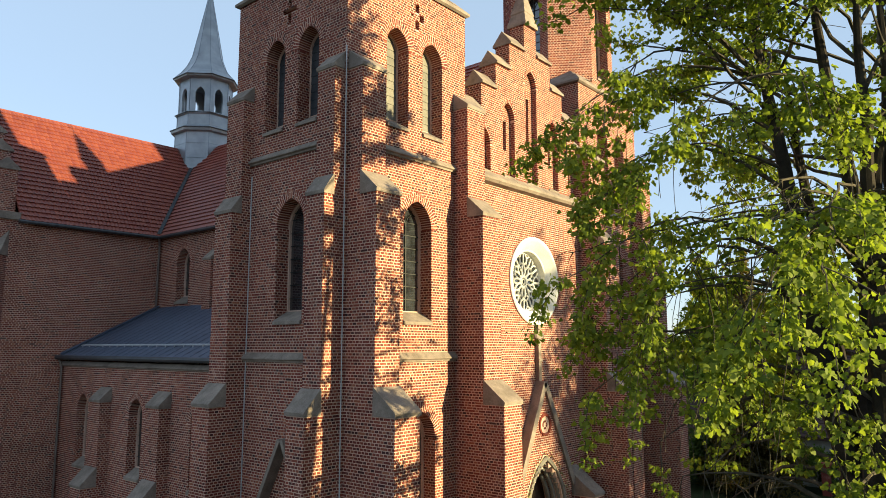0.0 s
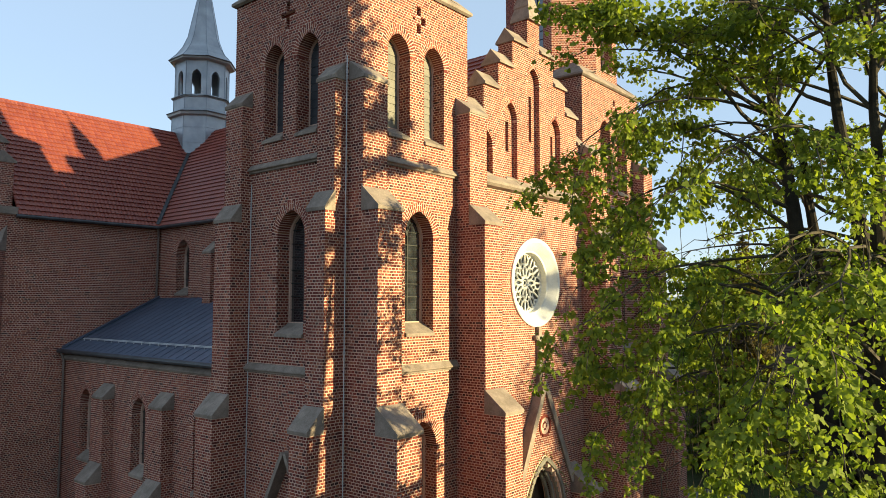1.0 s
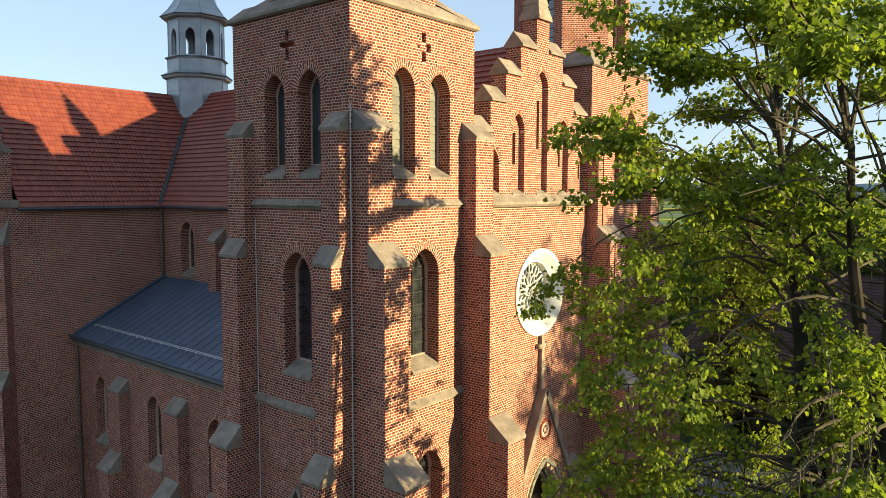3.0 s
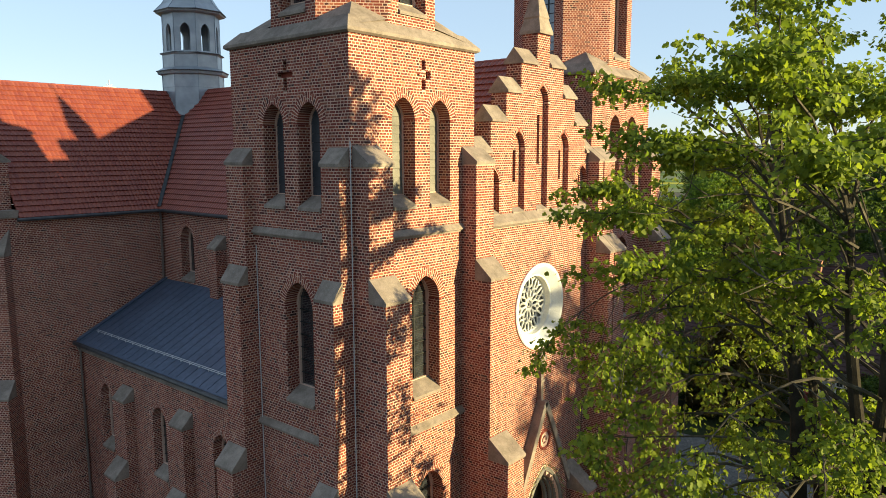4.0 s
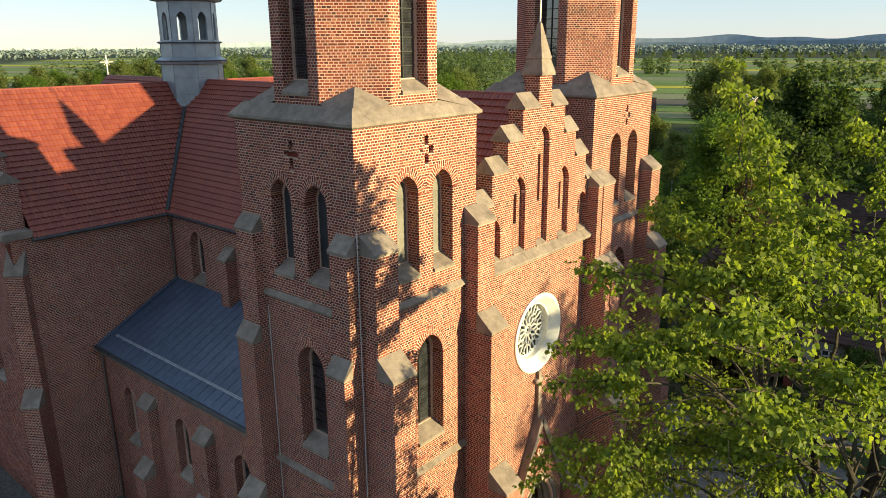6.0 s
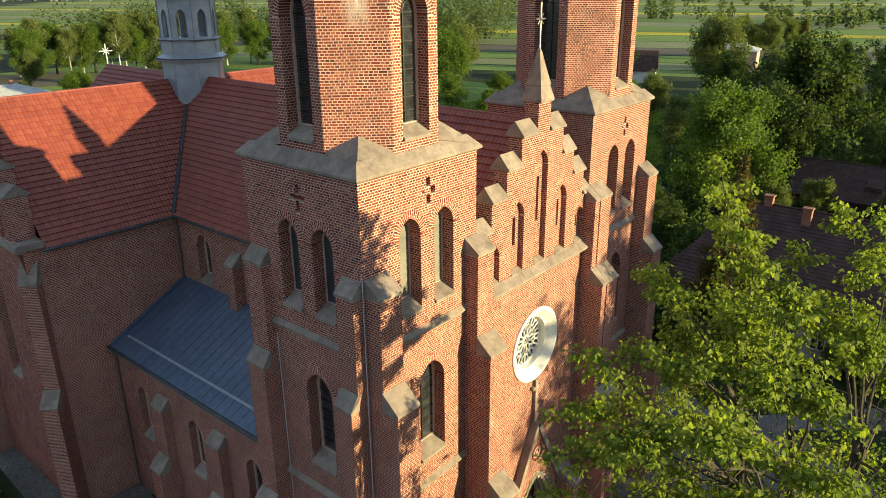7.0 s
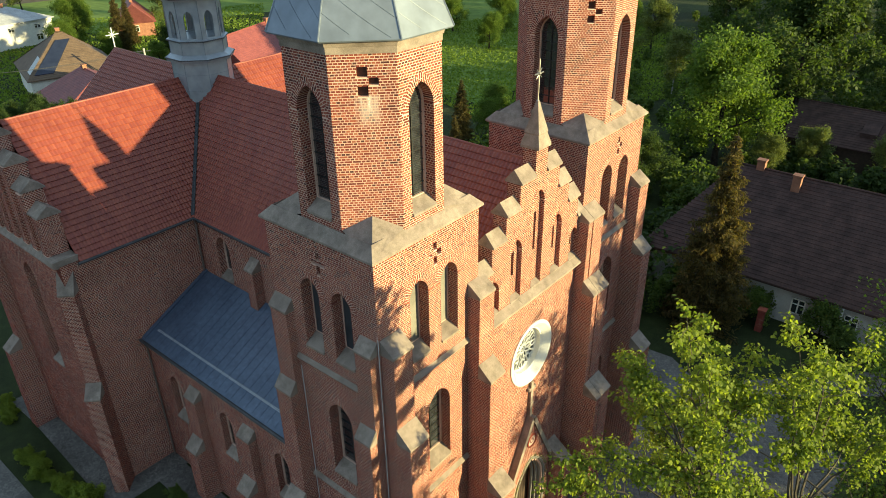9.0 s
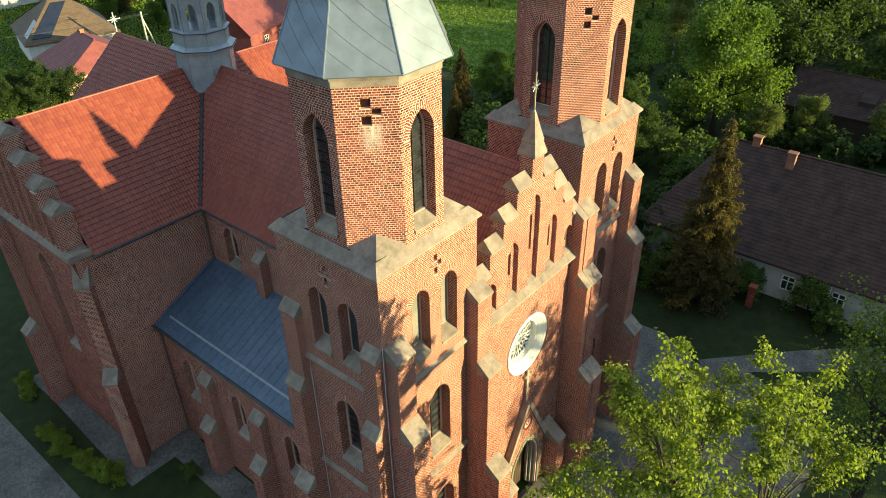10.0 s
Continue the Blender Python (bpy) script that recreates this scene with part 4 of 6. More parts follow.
# standing-seam roof of the aisle
RX0, RX1, RZ0, RZ1 = 12.72, NW, 9.86, 12.05
g = Geo()
pr = [(RX0, RZ0 - 0.1), (RX0, RZ0), (RX0 + 0.05, RZ0 + 0.03), (RX1, RZ1), (RX1, RZ1 - 0.25), (RX0 + 0.3, RZ0 - 0.1)]
g.prism([(x, 32.0, z) for x, z in pr], (0, -(32.0 - Y1), 0))
seam_roof = part("aisle_roof", g, LEAD, church, "dark blue standing-seam metal aisle roof")
y = 31.6
while y > Y1 + 0.1:
    s = Geo()
    s.box((RX0 + 0.05, y, RZ0 + 0.035), (RX1 - RX0 - 0.06, 0, RZ1 - RZ0 - 0.03), (0, 0.012, 0), (0, 0, 0.013))
    part("seam", s, LEAD, seam_roof)
    y -= 0.52
s = Geo()
s.box((RX0 + 0.05, 31.75, RZ0 + 0.06), (RX1 - RX0 - 0.06, 0, RZ1 - RZ0 - 0.03), (0, 0.22, 0), (0, 0, 0.06))
part("flashing", s, LEAD, seam_roof)
gutter([(RX0 - 0.07, 32.15, RZ0 - 0.07), (RX0 - 0.07, Y1 - 0.05, RZ0 - 0.07)], r=0.09)
gutter([(RX0 - 0.05, 31.85, RZ0 - 0.1), (AW - 0.1, 31.75, RZ0 - 0.45), (AW - 0.1, 31.75, GZ)], "downpipe", 0.05)
s = Geo()
k = (RZ1 - RZ0) / (RX1 - RX0)
for dx in (0.66, 0.72):
    s.tube([(RX0 + dx, 31.4, RZ0 + dx * k + 0.09), (RX0 + dx, Y1, RZ0 + dx * k + 0.09)], 0.014, 6)
y = 31.3
while y > Y1:
    s.box((RX0 + 0.67, y, RZ0 + 0.67 * k), (0.03, 0, 0), (0, 0.03, 0), (0, 0, 0.1))
    y -= 0.62
part("snow_rail", s, GALV, seam_roof, "pale metal snow rail along the eave")
# transept
GX, TN = 9.95, 2 * TY - 32.0
g, sink = Geo(), []
wall(g, sink, (GX, 32.0), (1, 0), NW - GX, GZ - 0.3, EZ - 0.02, None, (), 0.5)
ob = part("transept_wall", g, MORTAR, church, "plain brick transept wall in shade")
put_bricks("bricks", sink, ob)
g, sink = Geo(), []
tw = 2 * (TY - 32.0)
tsteps = [(3.75, 17.65), (2.75, 18.65), (1.72, 19.68), (0.66, 20.75)]
cols = [(0, tw, 15.7)] + [(TY - 32.0 - a, TY - 32.0 + a, z) for a, z in tsteps]
hs = [opening(tw / 2, 1.25, 7.9, 14.1, ring=0.27, deep=0.4)]
wall(g, sink, (GX, TN), (0, -1), tw, GZ - 0.3, 22.6, cols, hs, 0.88, trim=0.002)
for (ha, za), (hb, zb) in zip([(9, 15.2)] + tsteps, tsteps):
    brick_face(sink, (GX, TY - hb), (1, 0), 0.88, za + 0.2, zb)
ob = part("transept_gable", g, MORTAR, church, "stepped brick transept gable")
put_bricks("bricks", sink, ob)
for h in hs:
    window((GX, TN), (0, -1), h, church)
for i, (half, z) in enumerate(tsteps):
    inner = tsteps[i + 1][0] if i + 1 < len(tsteps) else 0.0
    for side in (-1, 1):
        ya, yb = sorted((TY + side * (half + 0.05), TY + side * inner))
        c = Geo()
        pr = [(GX - 0.1, z - 0.02), (GX - 0.1, z + 0.05), (GX + 0.44, z + 0.48), (GX + 0.98, z + 0.05), (GX + 0.98, z - 0.02)]
        c.prism([(x, ya, zz) for x, zz in pr], (0, yb - ya, 0))
        part("coping", c, STONE, church, "weathered stone saddle coping on a gable step")
c = Geo()
course(c, (GX, TN), (0, -1), 0, tw, 15.3, 0.34, 0.3)
part("string_course", c, STONE, church, "mossy stone string course")
# brick piers that run down the gable from its steps, and the sloping stone at its foot
for half, _ in tsteps:
    for side in (-1, 1):
        y = TY + side * (half - 0.24)
        zt = dict(tsteps)[half] - 0.06
        g, sink = Geo(), []
        g.box((GX - 0.002, y - 0.24, 15.72), (0, 0.48, 0), (0, 0, zt - 15.72), (-0.14, 0, 0))
        brick_face(sink, (GX - 0.142, y + 0.24), (0, -1), 0.48, 15.75, zt)
        brick_face(sink, (GX - 0.142, y - 0.24), (1, 0), 0.14, 15.75, zt)
        pier = part("pier", g, MORTAR, church, "narrow brick pier on the transept gable")
        put_bricks("bricks", sink, pier)
c = Geo()
c.box((GX - 0.28, 31.88, 15.42), (1.18, 0, 0), (0, 0.75, 0), (0, 0, 0.3))
part("kneeler", c, STONE, church, "mossy stone at the foot of the gable slope")
buttress((GX - 0.02, 32.0 + 0.55), (0.7071, -0.7071), 0.05, 0.75, [(0.55, 13.9, 15.0), (1.15, 8.15, 8.85)], GZ - 0.3, church, "diagonal corner buttress with stone slopes")
buttress((GX, TN), (0, -1), -0.3, 0.5, [(0.5, 14.6, 15.3), (1.2, 7.3, 8.0)], GZ - 0.3, church)
# unseen near-black bodies added to close the inside, and plain far walls
core = Geo()
core.box((X1 + 0.1, Y0 + 1.6, GZ), (7.0, 0, 0), (0, 17.0, 0), (0, 0, EZ - GZ - 0.3))
core.box((AW + 0.6, Y1 + 0.1, GZ), (NW - AW - 0.4, 0, 0), (0, 13.0, 0), (0, 0, 7.4))
core.box((GX + 0.95, 32.6, GZ), (22.4, 0, 0), (0, TN - 33.1, 0), (0, 0, EZ - GZ - 0.3))
part("inner_core", core, DARK, church)
far = Geo()
far.box((X0 + TOWER_DX - 0.2 + 1.2, Y1, GZ), (0.5, 0, 0), (0, 13.2, 0), (0, 0, EZ - GZ))
far.box((33.4, 31.9, GZ), (0.5, 0, 0), (0, TN - 31.8, 0), (0, 0, EZ - GZ + 5.0))
far.box((26.2, 31.6, GZ), (7.2, 0, 0), (0, 0.4, 0), (0, 0, EZ - GZ - 0.02))
far.box((GX, TN, GZ), (24, 0, 0), (0, 0.4, 0), (0, 0, EZ - GZ - 0.02))
far.box((EX + 0.2, TN + 0.4, GZ), (9.2, 0, 0), (0, 48.1 - TN, 0), (0, 0, EZ - GZ - 0.02))
part("far_wall", far, BRICK, church, "brick walls on the far sides")

# ridge turret
TX, TCY, TK = 21.5, 36.1, 1.12
t8 = lambda q, z: [(TX + q * TK * math.cos(math.pi / 8 + math.pi / 4 * j), TCY + q * TK * math.sin(math.pi / 8 + math.pi / 4 * j), z) for j in range(8)]


def loft8(rings):
    g = Geo()
    v = [p for r in rings for p in r]
    g.add(v, [(8 * i + j, 8 * i + (j + 1) % 8, 8 * i + 8 + (j + 1) % 8, 8 * i + 8 + j) for i in range(len(rings) - 1) for j in range(8)] + [tuple(range(7, -1, -1)), tuple(range(8 * len(rings) - 8, 8 * len(rings)))])
    return g


base = part("turret", loft8([t8(1.42, 18.5), t8(1.42, 22.1), t8(1.62, 22.14), t8(1.66, 22.3), t8(1.5, 22.42), t8(1.36, 22.5), t8(1.36, 23.15), t8(1.46, 23.18), t8(1.46, 23.27), t8(1.3, 23.3)]), ZINC_SHEEN, church, "octagonal ridge turret clad in grey zinc with a needle spire")
joints = Geo()
for z in (20.6, 21.45):
    joints.tube(t8(1.43, z) + t8(1.43, z)[:1], 0.008, 4)
for j in range(8):
    joints.tube([t8(1.43, 19.0)[j], t8(1.43, 22.1)[j]], 0.012, 5)
    joints.tube([t8(1.37, 22.5)[j], t8(1.37, 23.15)[j]], 0.012, 5)
    joints.tube([t8(1.32, 23.3)[j], t8(1.32, 25.28)[j]], 0.018, 5)
    joints.tube([t8(1.64, 25.42)[j], t8(1.3, 25.81)[j], t8(1.0, 26.31)[j], t8(0.78, 26.91)[j], t8(0.08, 30.9)[j]], 0.014, 5)
part("sheet_joints", joints, ZINC, base, "folded joints of the zinc sheets")
for r, z in ((1.67, 22.3), (1.47, 23.22), (1.65, 25.40)):
    edge8 = Geo()
    edge8.tube(t8(r, z) + t8(r, z)[:1], 0.035, 5)
    part("drip_edge", edge8, GUTTER, base, "dark drip edge of the turret")
for j in range(8):
    a0 = math.pi / 8 + math.pi / 4 * j
    p, q = Vector((TX + 1.3 * TK * math.cos(a0), TCY + 1.3 * TK * math.sin(a0))), Vector((TX + 1.3 * TK * math.cos(a0 + math.pi / 4), TCY + 1.3 * TK * math.sin(a0 + math.pi / 4)))
    g = Geo()
    ln = (q - p).length
    wall(g, [], p, (q - p), ln, 23.25, 25.3, None, [dict(opening(ln / 2, 0.5, 23.35, 24.75, r=0.45, ring=0.01), deep=0.12)], 0.12, bricks=False)
    part("lantern_panel", g, ZINC_SHEEN, base)
part("cap", loft8([t8(1.3, 25.25), t8(1.6, 25.3), t8(1.64, 25.42), t8(1.3, 25.8), t8(1.0, 26.3), t8(0.78, 26.9), t8(0.08, 30.9)]), ZINC_SHEEN, base, "flared needle spire of zinc sheet")
k = Geo()
bm = bmesh.new()
bmesh.ops.create_uvsphere(bm, u_segments=12, v_segments=8, radius=0.27)
k.add([tuple(v.co + Vector((TX, TCY, 31.05))) for v in bm.verts], [tuple(v.index for v in f.verts) for f in bm.faces])
bm.free()
part("ball", k, ZINC_SHEEN, base)


# ---- ground ----
def ground_material():
    m, t, p = material("grass_ground", 0.95)
    a, b, c = noise_tex(t, 0.05, 5.0), noise_tex(t, 1.4, 5.0), noise_tex(t, 18.0, 4.0)
    base = ramp(t, a, (0.3, (0.018, 0.025, 0.009)), (0.5, (0.03, 0.042, 0.013)), (0.72, (0.055, 0.07, 0.022)))
    base = mix(t, 1.0, base, ramp(t, b, (0.3, (0.7, 0.7, 0.65)), (0.7, (1.2, 1.2, 1.1))), "MULTIPLY")
    base = mix(t, 1.0, base, ramp(t, c, (0.3, (0.7, 0.7, 0.7)), (0.7, (1.2, 1.2, 1.2))), "MULTIPLY")
    t.links.new(base, p.inputs["Base Color"])
    bump(t, p, c, 0.8, 0.05)
    return m


GRASS = ground_material()


def paving_material():
    m, t, p = material("cobble_paving", 0.9)
    tc = t.nodes.new("ShaderNodeTexCoord")
    cell, edge = node(t, "TexVoronoi", Scale=8.5), node(t, "TexVoronoi", Scale=8.5)
    edge.feature = "DISTANCE_TO_EDGE"
    for v in (cell, edge):
        t.links.new(tc.outputs["Object"], v.inputs["Vector"])
    tone = ramp(t, cell.outputs["Color"], (0.1, (0.105, 0.098, 0.09)), (0.9, (0.175, 0.162, 0.146)))
    joint = ramp(t, edge.outputs["Distance"], (0.0, (0.6, 0.6, 0.6)), (0.07, (1.0, 1.0, 1.0)))
    stain = ramp(t, noise_tex(t, 0.5, 5.0), (0.3, (0.65, 0.65, 0.65)), (0.7, (1.2, 1.2, 1.2)))
    t.links.new(mix(t, 1.0, mix(t, 1.0, tone, joint, "MULTIPLY"), stain, "MULTIPLY"), p.inputs["Base Color"])
    bump(t, p, edge.outputs["Distance"], 0.6, 0.02)
    return m


PAVE = paving_material()


def sheet(name, pts, mat, z, label, category, kind="structure", thick=0.0):
    g = Geo()
    if thick:
        g.prism([(x, y, z) for x, y in pts], (0, 0, -thick))
    else:
        g.add([(x, y, z) for x, y in pts], [tuple(range(len(pts)))])
    return tagged(part(name, g, mat, None), label, category, kind=kind)


g = Geo()
g.add([(-4000, -4000, GZ), (4500, -4000, GZ), (4500, 4500, GZ), (-4000, 4500, GZ)], [(0, 1, 2, 3)])
tagged(part("ground", g, GRASS, None), "grassy ground reaching to the distant fields", "ground", kind="structure")
# paving round the church
sheet("pavement_forecourt", [(8.6, 2), (36, 2), (39.0, 8.0), (37.2, 10.6), (39.0, 13.5), (38.5, 20), (33, 26), (30.3, 13.7), (12, 13.7), (11.2, 18), (8.8, 18)], PAVE, GZ + 0.03, "grey paved forecourt before the church", "pavement", thick=0.03)


# ---- trees ----
def leaf_material(name, dark, light):
    m, t, p = material(name, 0.68)
    p.inputs["Specular IOR Level"].default_value = 0.3
    r = t.nodes.new("ShaderNodeNewGeometry").outputs["Random Per Island"]
    c = ramp(t, r, (0.0, dark), (1.0, light))
    t.links.new(c, p.inputs["Base Color"])
    tr = node(t, "BsdfTranslucent")
    t.links.new(mix(t, 1.0, c, (1.5, 1.5, 0.7), "MULTIPLY"), tr.inputs[0])
    ms = t.nodes.new("ShaderNodeMixShader")
    ms.inputs[0].default_value = 0.5
    t.links.new(p.outputs[0], ms.inputs[1])
    t.links.new(tr.outputs[0], ms.inputs[2])
    t.links.new(ms.outputs[0], t.nodes["Material Output"].inputs[0])
    return m


MAPLE = leaf_material("maple_leaves", (0.078, 0.122, 0.015), (0.25, 0.3, 0.037))
LEAF_DARK = leaf_material("dark_leaves", (0.028, 0.055, 0.012), (0.075, 0.11, 0.026))
LEAF_MID = leaf_material("green_leaves", (0.045, 0.085, 0.016), (0.12, 0.165, 0.034))
LEAF_FRESH = leaf_material("fresh_leaves", (0.06, 0.115, 0.014), (0.15, 0.215, 0.035))
LEAF_PALE = leaf_material("pale_leaves", (0.09, 0.12, 0.03), (0.19, 0.22, 0.07))
NEEDLE = leaf_material("spruce_needles", (0.05, 0.05, 0.016), (0.16, 0.115, 0.038))
BARK = plain("bark", (0.018, 0.014, 0.011), (0.05, 0.042, 0.032), 0.95, 3.0, relief=0.02)
BARK_GREY = plain("grey_bark", (0.04, 0.034, 0.026), (0.12, 0.10, 0.072), 0.95, 4.0, relief=0.015)
BIRCH = plain("birch_bark", (0.25, 0.24, 0.21), (0.6, 0.58, 0.53), 0.9, 6.0, relief=0.01)


def leaves_mesh(points, size, rng, droop=0.5, ratio=0.9):
    """Folded five-pointed leaves at the points, as one Geo."""
    n = len(points)
    shape = np.array([(0, 0, 0), (0.5, 0.28, 0.1), (0.34, 0.62, 0.05), (0, 1.0, -0.1), (-0.34, 0.62, 0.05), (-0.5, 0.28, 0.1)])
    d = rng.normal(size=(n, 3))
    d[:, 2] = d[:, 2] * 0.5 - droop
    d /= np.linalg.norm(d, axis=1)[:, None]
    side = np.cross(d, rng.normal(size=(n, 3)) * 0.6 + np.array([0, 0, 1.0]))
    side /= np.linalg.norm(side, axis=1)[:, None] + 1e-9
    nrm = np.cross(side, d)
    s = size * rng.uniform(0.65, 1.25, n)
    v = points[:, None, :] + s[:, None, None] * (shape[None, :, 0:1] * ratio * side[:, None, :] + shape[None, :, 1:2] * d[:, None, :] + shape[None, :, 2:3] * nrm[:, None, :])
    return v.reshape(-1, 3), n


def leaf_object(name, points, size, mat, parent, rng, label="", droop=0.5, ratio=0.9):
    v, n = leaves_mesh(points, size, rng, droop, ratio)
    me = bpy.data.meshes.new(name)
    quads = np.array([[0, 1, 2, 3], [0, 3, 4, 5]])
    faces = (np.arange(n)[:, None, None] * 6 + quads[None]).reshape(-1)
    me.vertices.add(len(v))
    me.vertices.foreach_set("co", v.astype(np.float32).reshape(-1))
    me.loops.add(len(faces))
    me.loops.foreach_set("vertex_index", faces.astype(np.int32))
    me.polygons.add(2 * n)
    me.polygons.foreach_set("loop_start", np.arange(2 * n, dtype=np.int32) * 4)
    me.update(calc_edges=True)
    me.materials.append(mat)
    ob = new(name, me)
    ob.parent = parent
    return tagged(ob, label)


def grow(geo, rng, base, direction, length, radius, level, tips, bend=0.25, up=0.15, kids=(5, 4, 4)):
    """Grows a limb with its side limbs; leaf places go to tips."""
    n = 5
    p, d = Vector(base), Vector(direction).normalized()
    pts, rad = [p.copy()], [radius]
    for i in range(n):
        d = (d + Vector(rng.normal(size=3)) * bend * 0.5 + Vector((0, 0, up * 0.5))).normalized()
        p = p + d * length / n
        pts.append(p.copy())
        rad.append(max(radius * (1 - 0.8 * (i + 1) / n), 0.008))
    geo.tube(pts, radius, 7 if level == 0 else 5, taper=rad)
    if level >= len(kids):
        tips.append(pts[-1])
        tips.append((pts[-2] + pts[-3]) / 2)
        return
    for _ in range(kids[level]):
        w = rng.uniform(0.25, 1.0)
        i = min(int(w * n), n - 1)
        q = pts[i] + (pts[i + 1] - pts[i]) * (w * n - i)
        out = Vector(rng.normal(size=3))
        out = (out - d * out.dot(d)).normalized()
        nd = (d * rng.uniform(0.3, 0.9) + out * rng.uniform(0.6, 1.1)).normalized()
        grow(geo, rng, q, nd, length * rng.uniform(0.42, 0.68), rad[i] * 0.55, level + 1, tips, bend, up, kids)
    tips.append(pts[-1])


def broadleaf(name, label, at, height, crown_low, spread, seed, leaf, per_tip, mat, kids=(5, 4, 3), limbs=9, trunk=0.3, bark=BARK, sigma=0.28, up=0.12, wander=0.25, sprigs=()):
    """A tree: trunk, limbs and a crown of single leaves."""
    rng = np.random.default_rng(seed)
    top = thing(name, label, "tree", at=at)
    g, tips = Geo(), []
    pts = [Vector((rng.normal() * 0.06 * i * wander, rng.normal() * 0.06 * i * wander, height * 0.82 * i / 6)) for i in range(7)]
    rad = [trunk * (1 - 0.13 * i) for i in range(7)]
    rad[0] *= 1.35
    g.tube(pts, trunk, 10, taper=rad)
    for i in range(limbs):
        w = i / max(1, limbs - 1)
        z = crown_low + (height * 0.8 - crown_low) * w
        an = 2.4 * i + rng.uniform(-0.4, 0.4)
        lean = 0.25 + 0.9 * w
        j = min(int(z / (height * 0.82) * 6), 5)
        q = pts[j] + (pts[j + 1] - pts[j]) * (z / (height * 0.82) * 6 - j)
        d = Vector((math.cos(an), math.sin(an), lean))
        grow(g, rng, q, d, spread * (0.62 + 0.45 * math.sin(math.pi * min(1.0, 0.15 + 0.85 * w)) - 0.1 * w) * rng.uniform(0.8, 1.15), trunk * 0.42 * (1 - 0.5 * w), 0, tips, 0.3, up, kids)
    for x, y, z in sprigs:
        a, b = Vector((x * 0.45, y * 0.45, z * 0.62)), Vector((x, y, z))
        line = [a + (b - a) * i / 6 + Vector((rng.normal() * 0.08, rng.normal() * 0.08, 0)) for i in range(7)]
        g.tube(line, 0.03, 5, taper=[0.045 - 0.006 * i for i in range(7)])
        tips.append(line[-1])
        for _ in range(4):
            i = int(rng.integers(3, 7))
            q = line[i] + Vector((rng.normal() * 0.35, rng.normal() * 0.35, rng.uniform(0.0, 0.3)))
            g.tube([line[i], q], 0.01, 4)
            tips.append(q)
    part("trunk", g, bark, top).matrix_parent_inverse = Matrix.Identity(4)
    pts = np.array([tuple(p) for p in tips])
    pts = np.repeat(pts, per_tip, axis=0) + rng.normal(size=(len(pts) * per_tip, 3)) * sigma
    leaf_object("crown", pts, leaf, mat, top, rng)
    return top


def at_pose(x, y, turn, size=1.0, z=GZ):
    return Matrix.Translation((x, y, z)) @ Matrix.Rotation(turn, 4, "Z") @ Matrix.Scale(size, 4)


# the tall maple before the facade and the tree beyond it
def maple_leaves(centres, radius, count, size, rng):
    """Tufts of lobed leaves that spread outwards and hang a little round each centre."""
    half = [(0.0, 0.0, 0.0), (0.30, -0.02, 0.05), (0.52, 0.24, 0.10), (0.33, 0.42, 0.04), (0.36, 0.70, 0.02), (0.0, 1.0, -0.10)]
    shape = np.array(half + [(-x, y, z) for x, y, z in half[1:5]])
    c = np.repeat(centres, count, axis=0)
    n = len(c)
    off = rng.normal(size=(n, 3)) * np.array([1.0, 1.0, 0.62])
    p = c + off * np.repeat(radius, count)[:, None]
    d = off * np.array([0.8, 0.8, 0.25]) + rng.normal(size=(n, 3)) * 0.4
    d[:, 2] -= np.interp(c[:, 2], [8.0, 15.0], [1.3, 0.85])
    d /= np.linalg.norm(d, axis=1)[:, None]
    side = np.cross(d, rng.normal(size=(n, 3)) * 0.8 + np.array([0, 0, 1.0]))
    side /= np.linalg.norm(side, axis=1)[:, None] + 1e-9
    nrm = np.cross(side, d)
    s = size * rng.uniform(0.6, 1.25, n)
    v = p[:, None, :] + s[:, None, None] * (shape[None, :, 0:1] * side[:, None, :] + shape[None, :, 1:2] * d[:, None, :] + shape[None, :, 2:3] * nrm[:, None, :])
    loops = np.array([[0, 1, 2, 3, 4, 5], [0, 5, 9, 8, 7, 6]])
    return v.reshape(-1, 3), (np.arange(n)[:, None, None] * 10 + loops[None]).reshape(-1), n


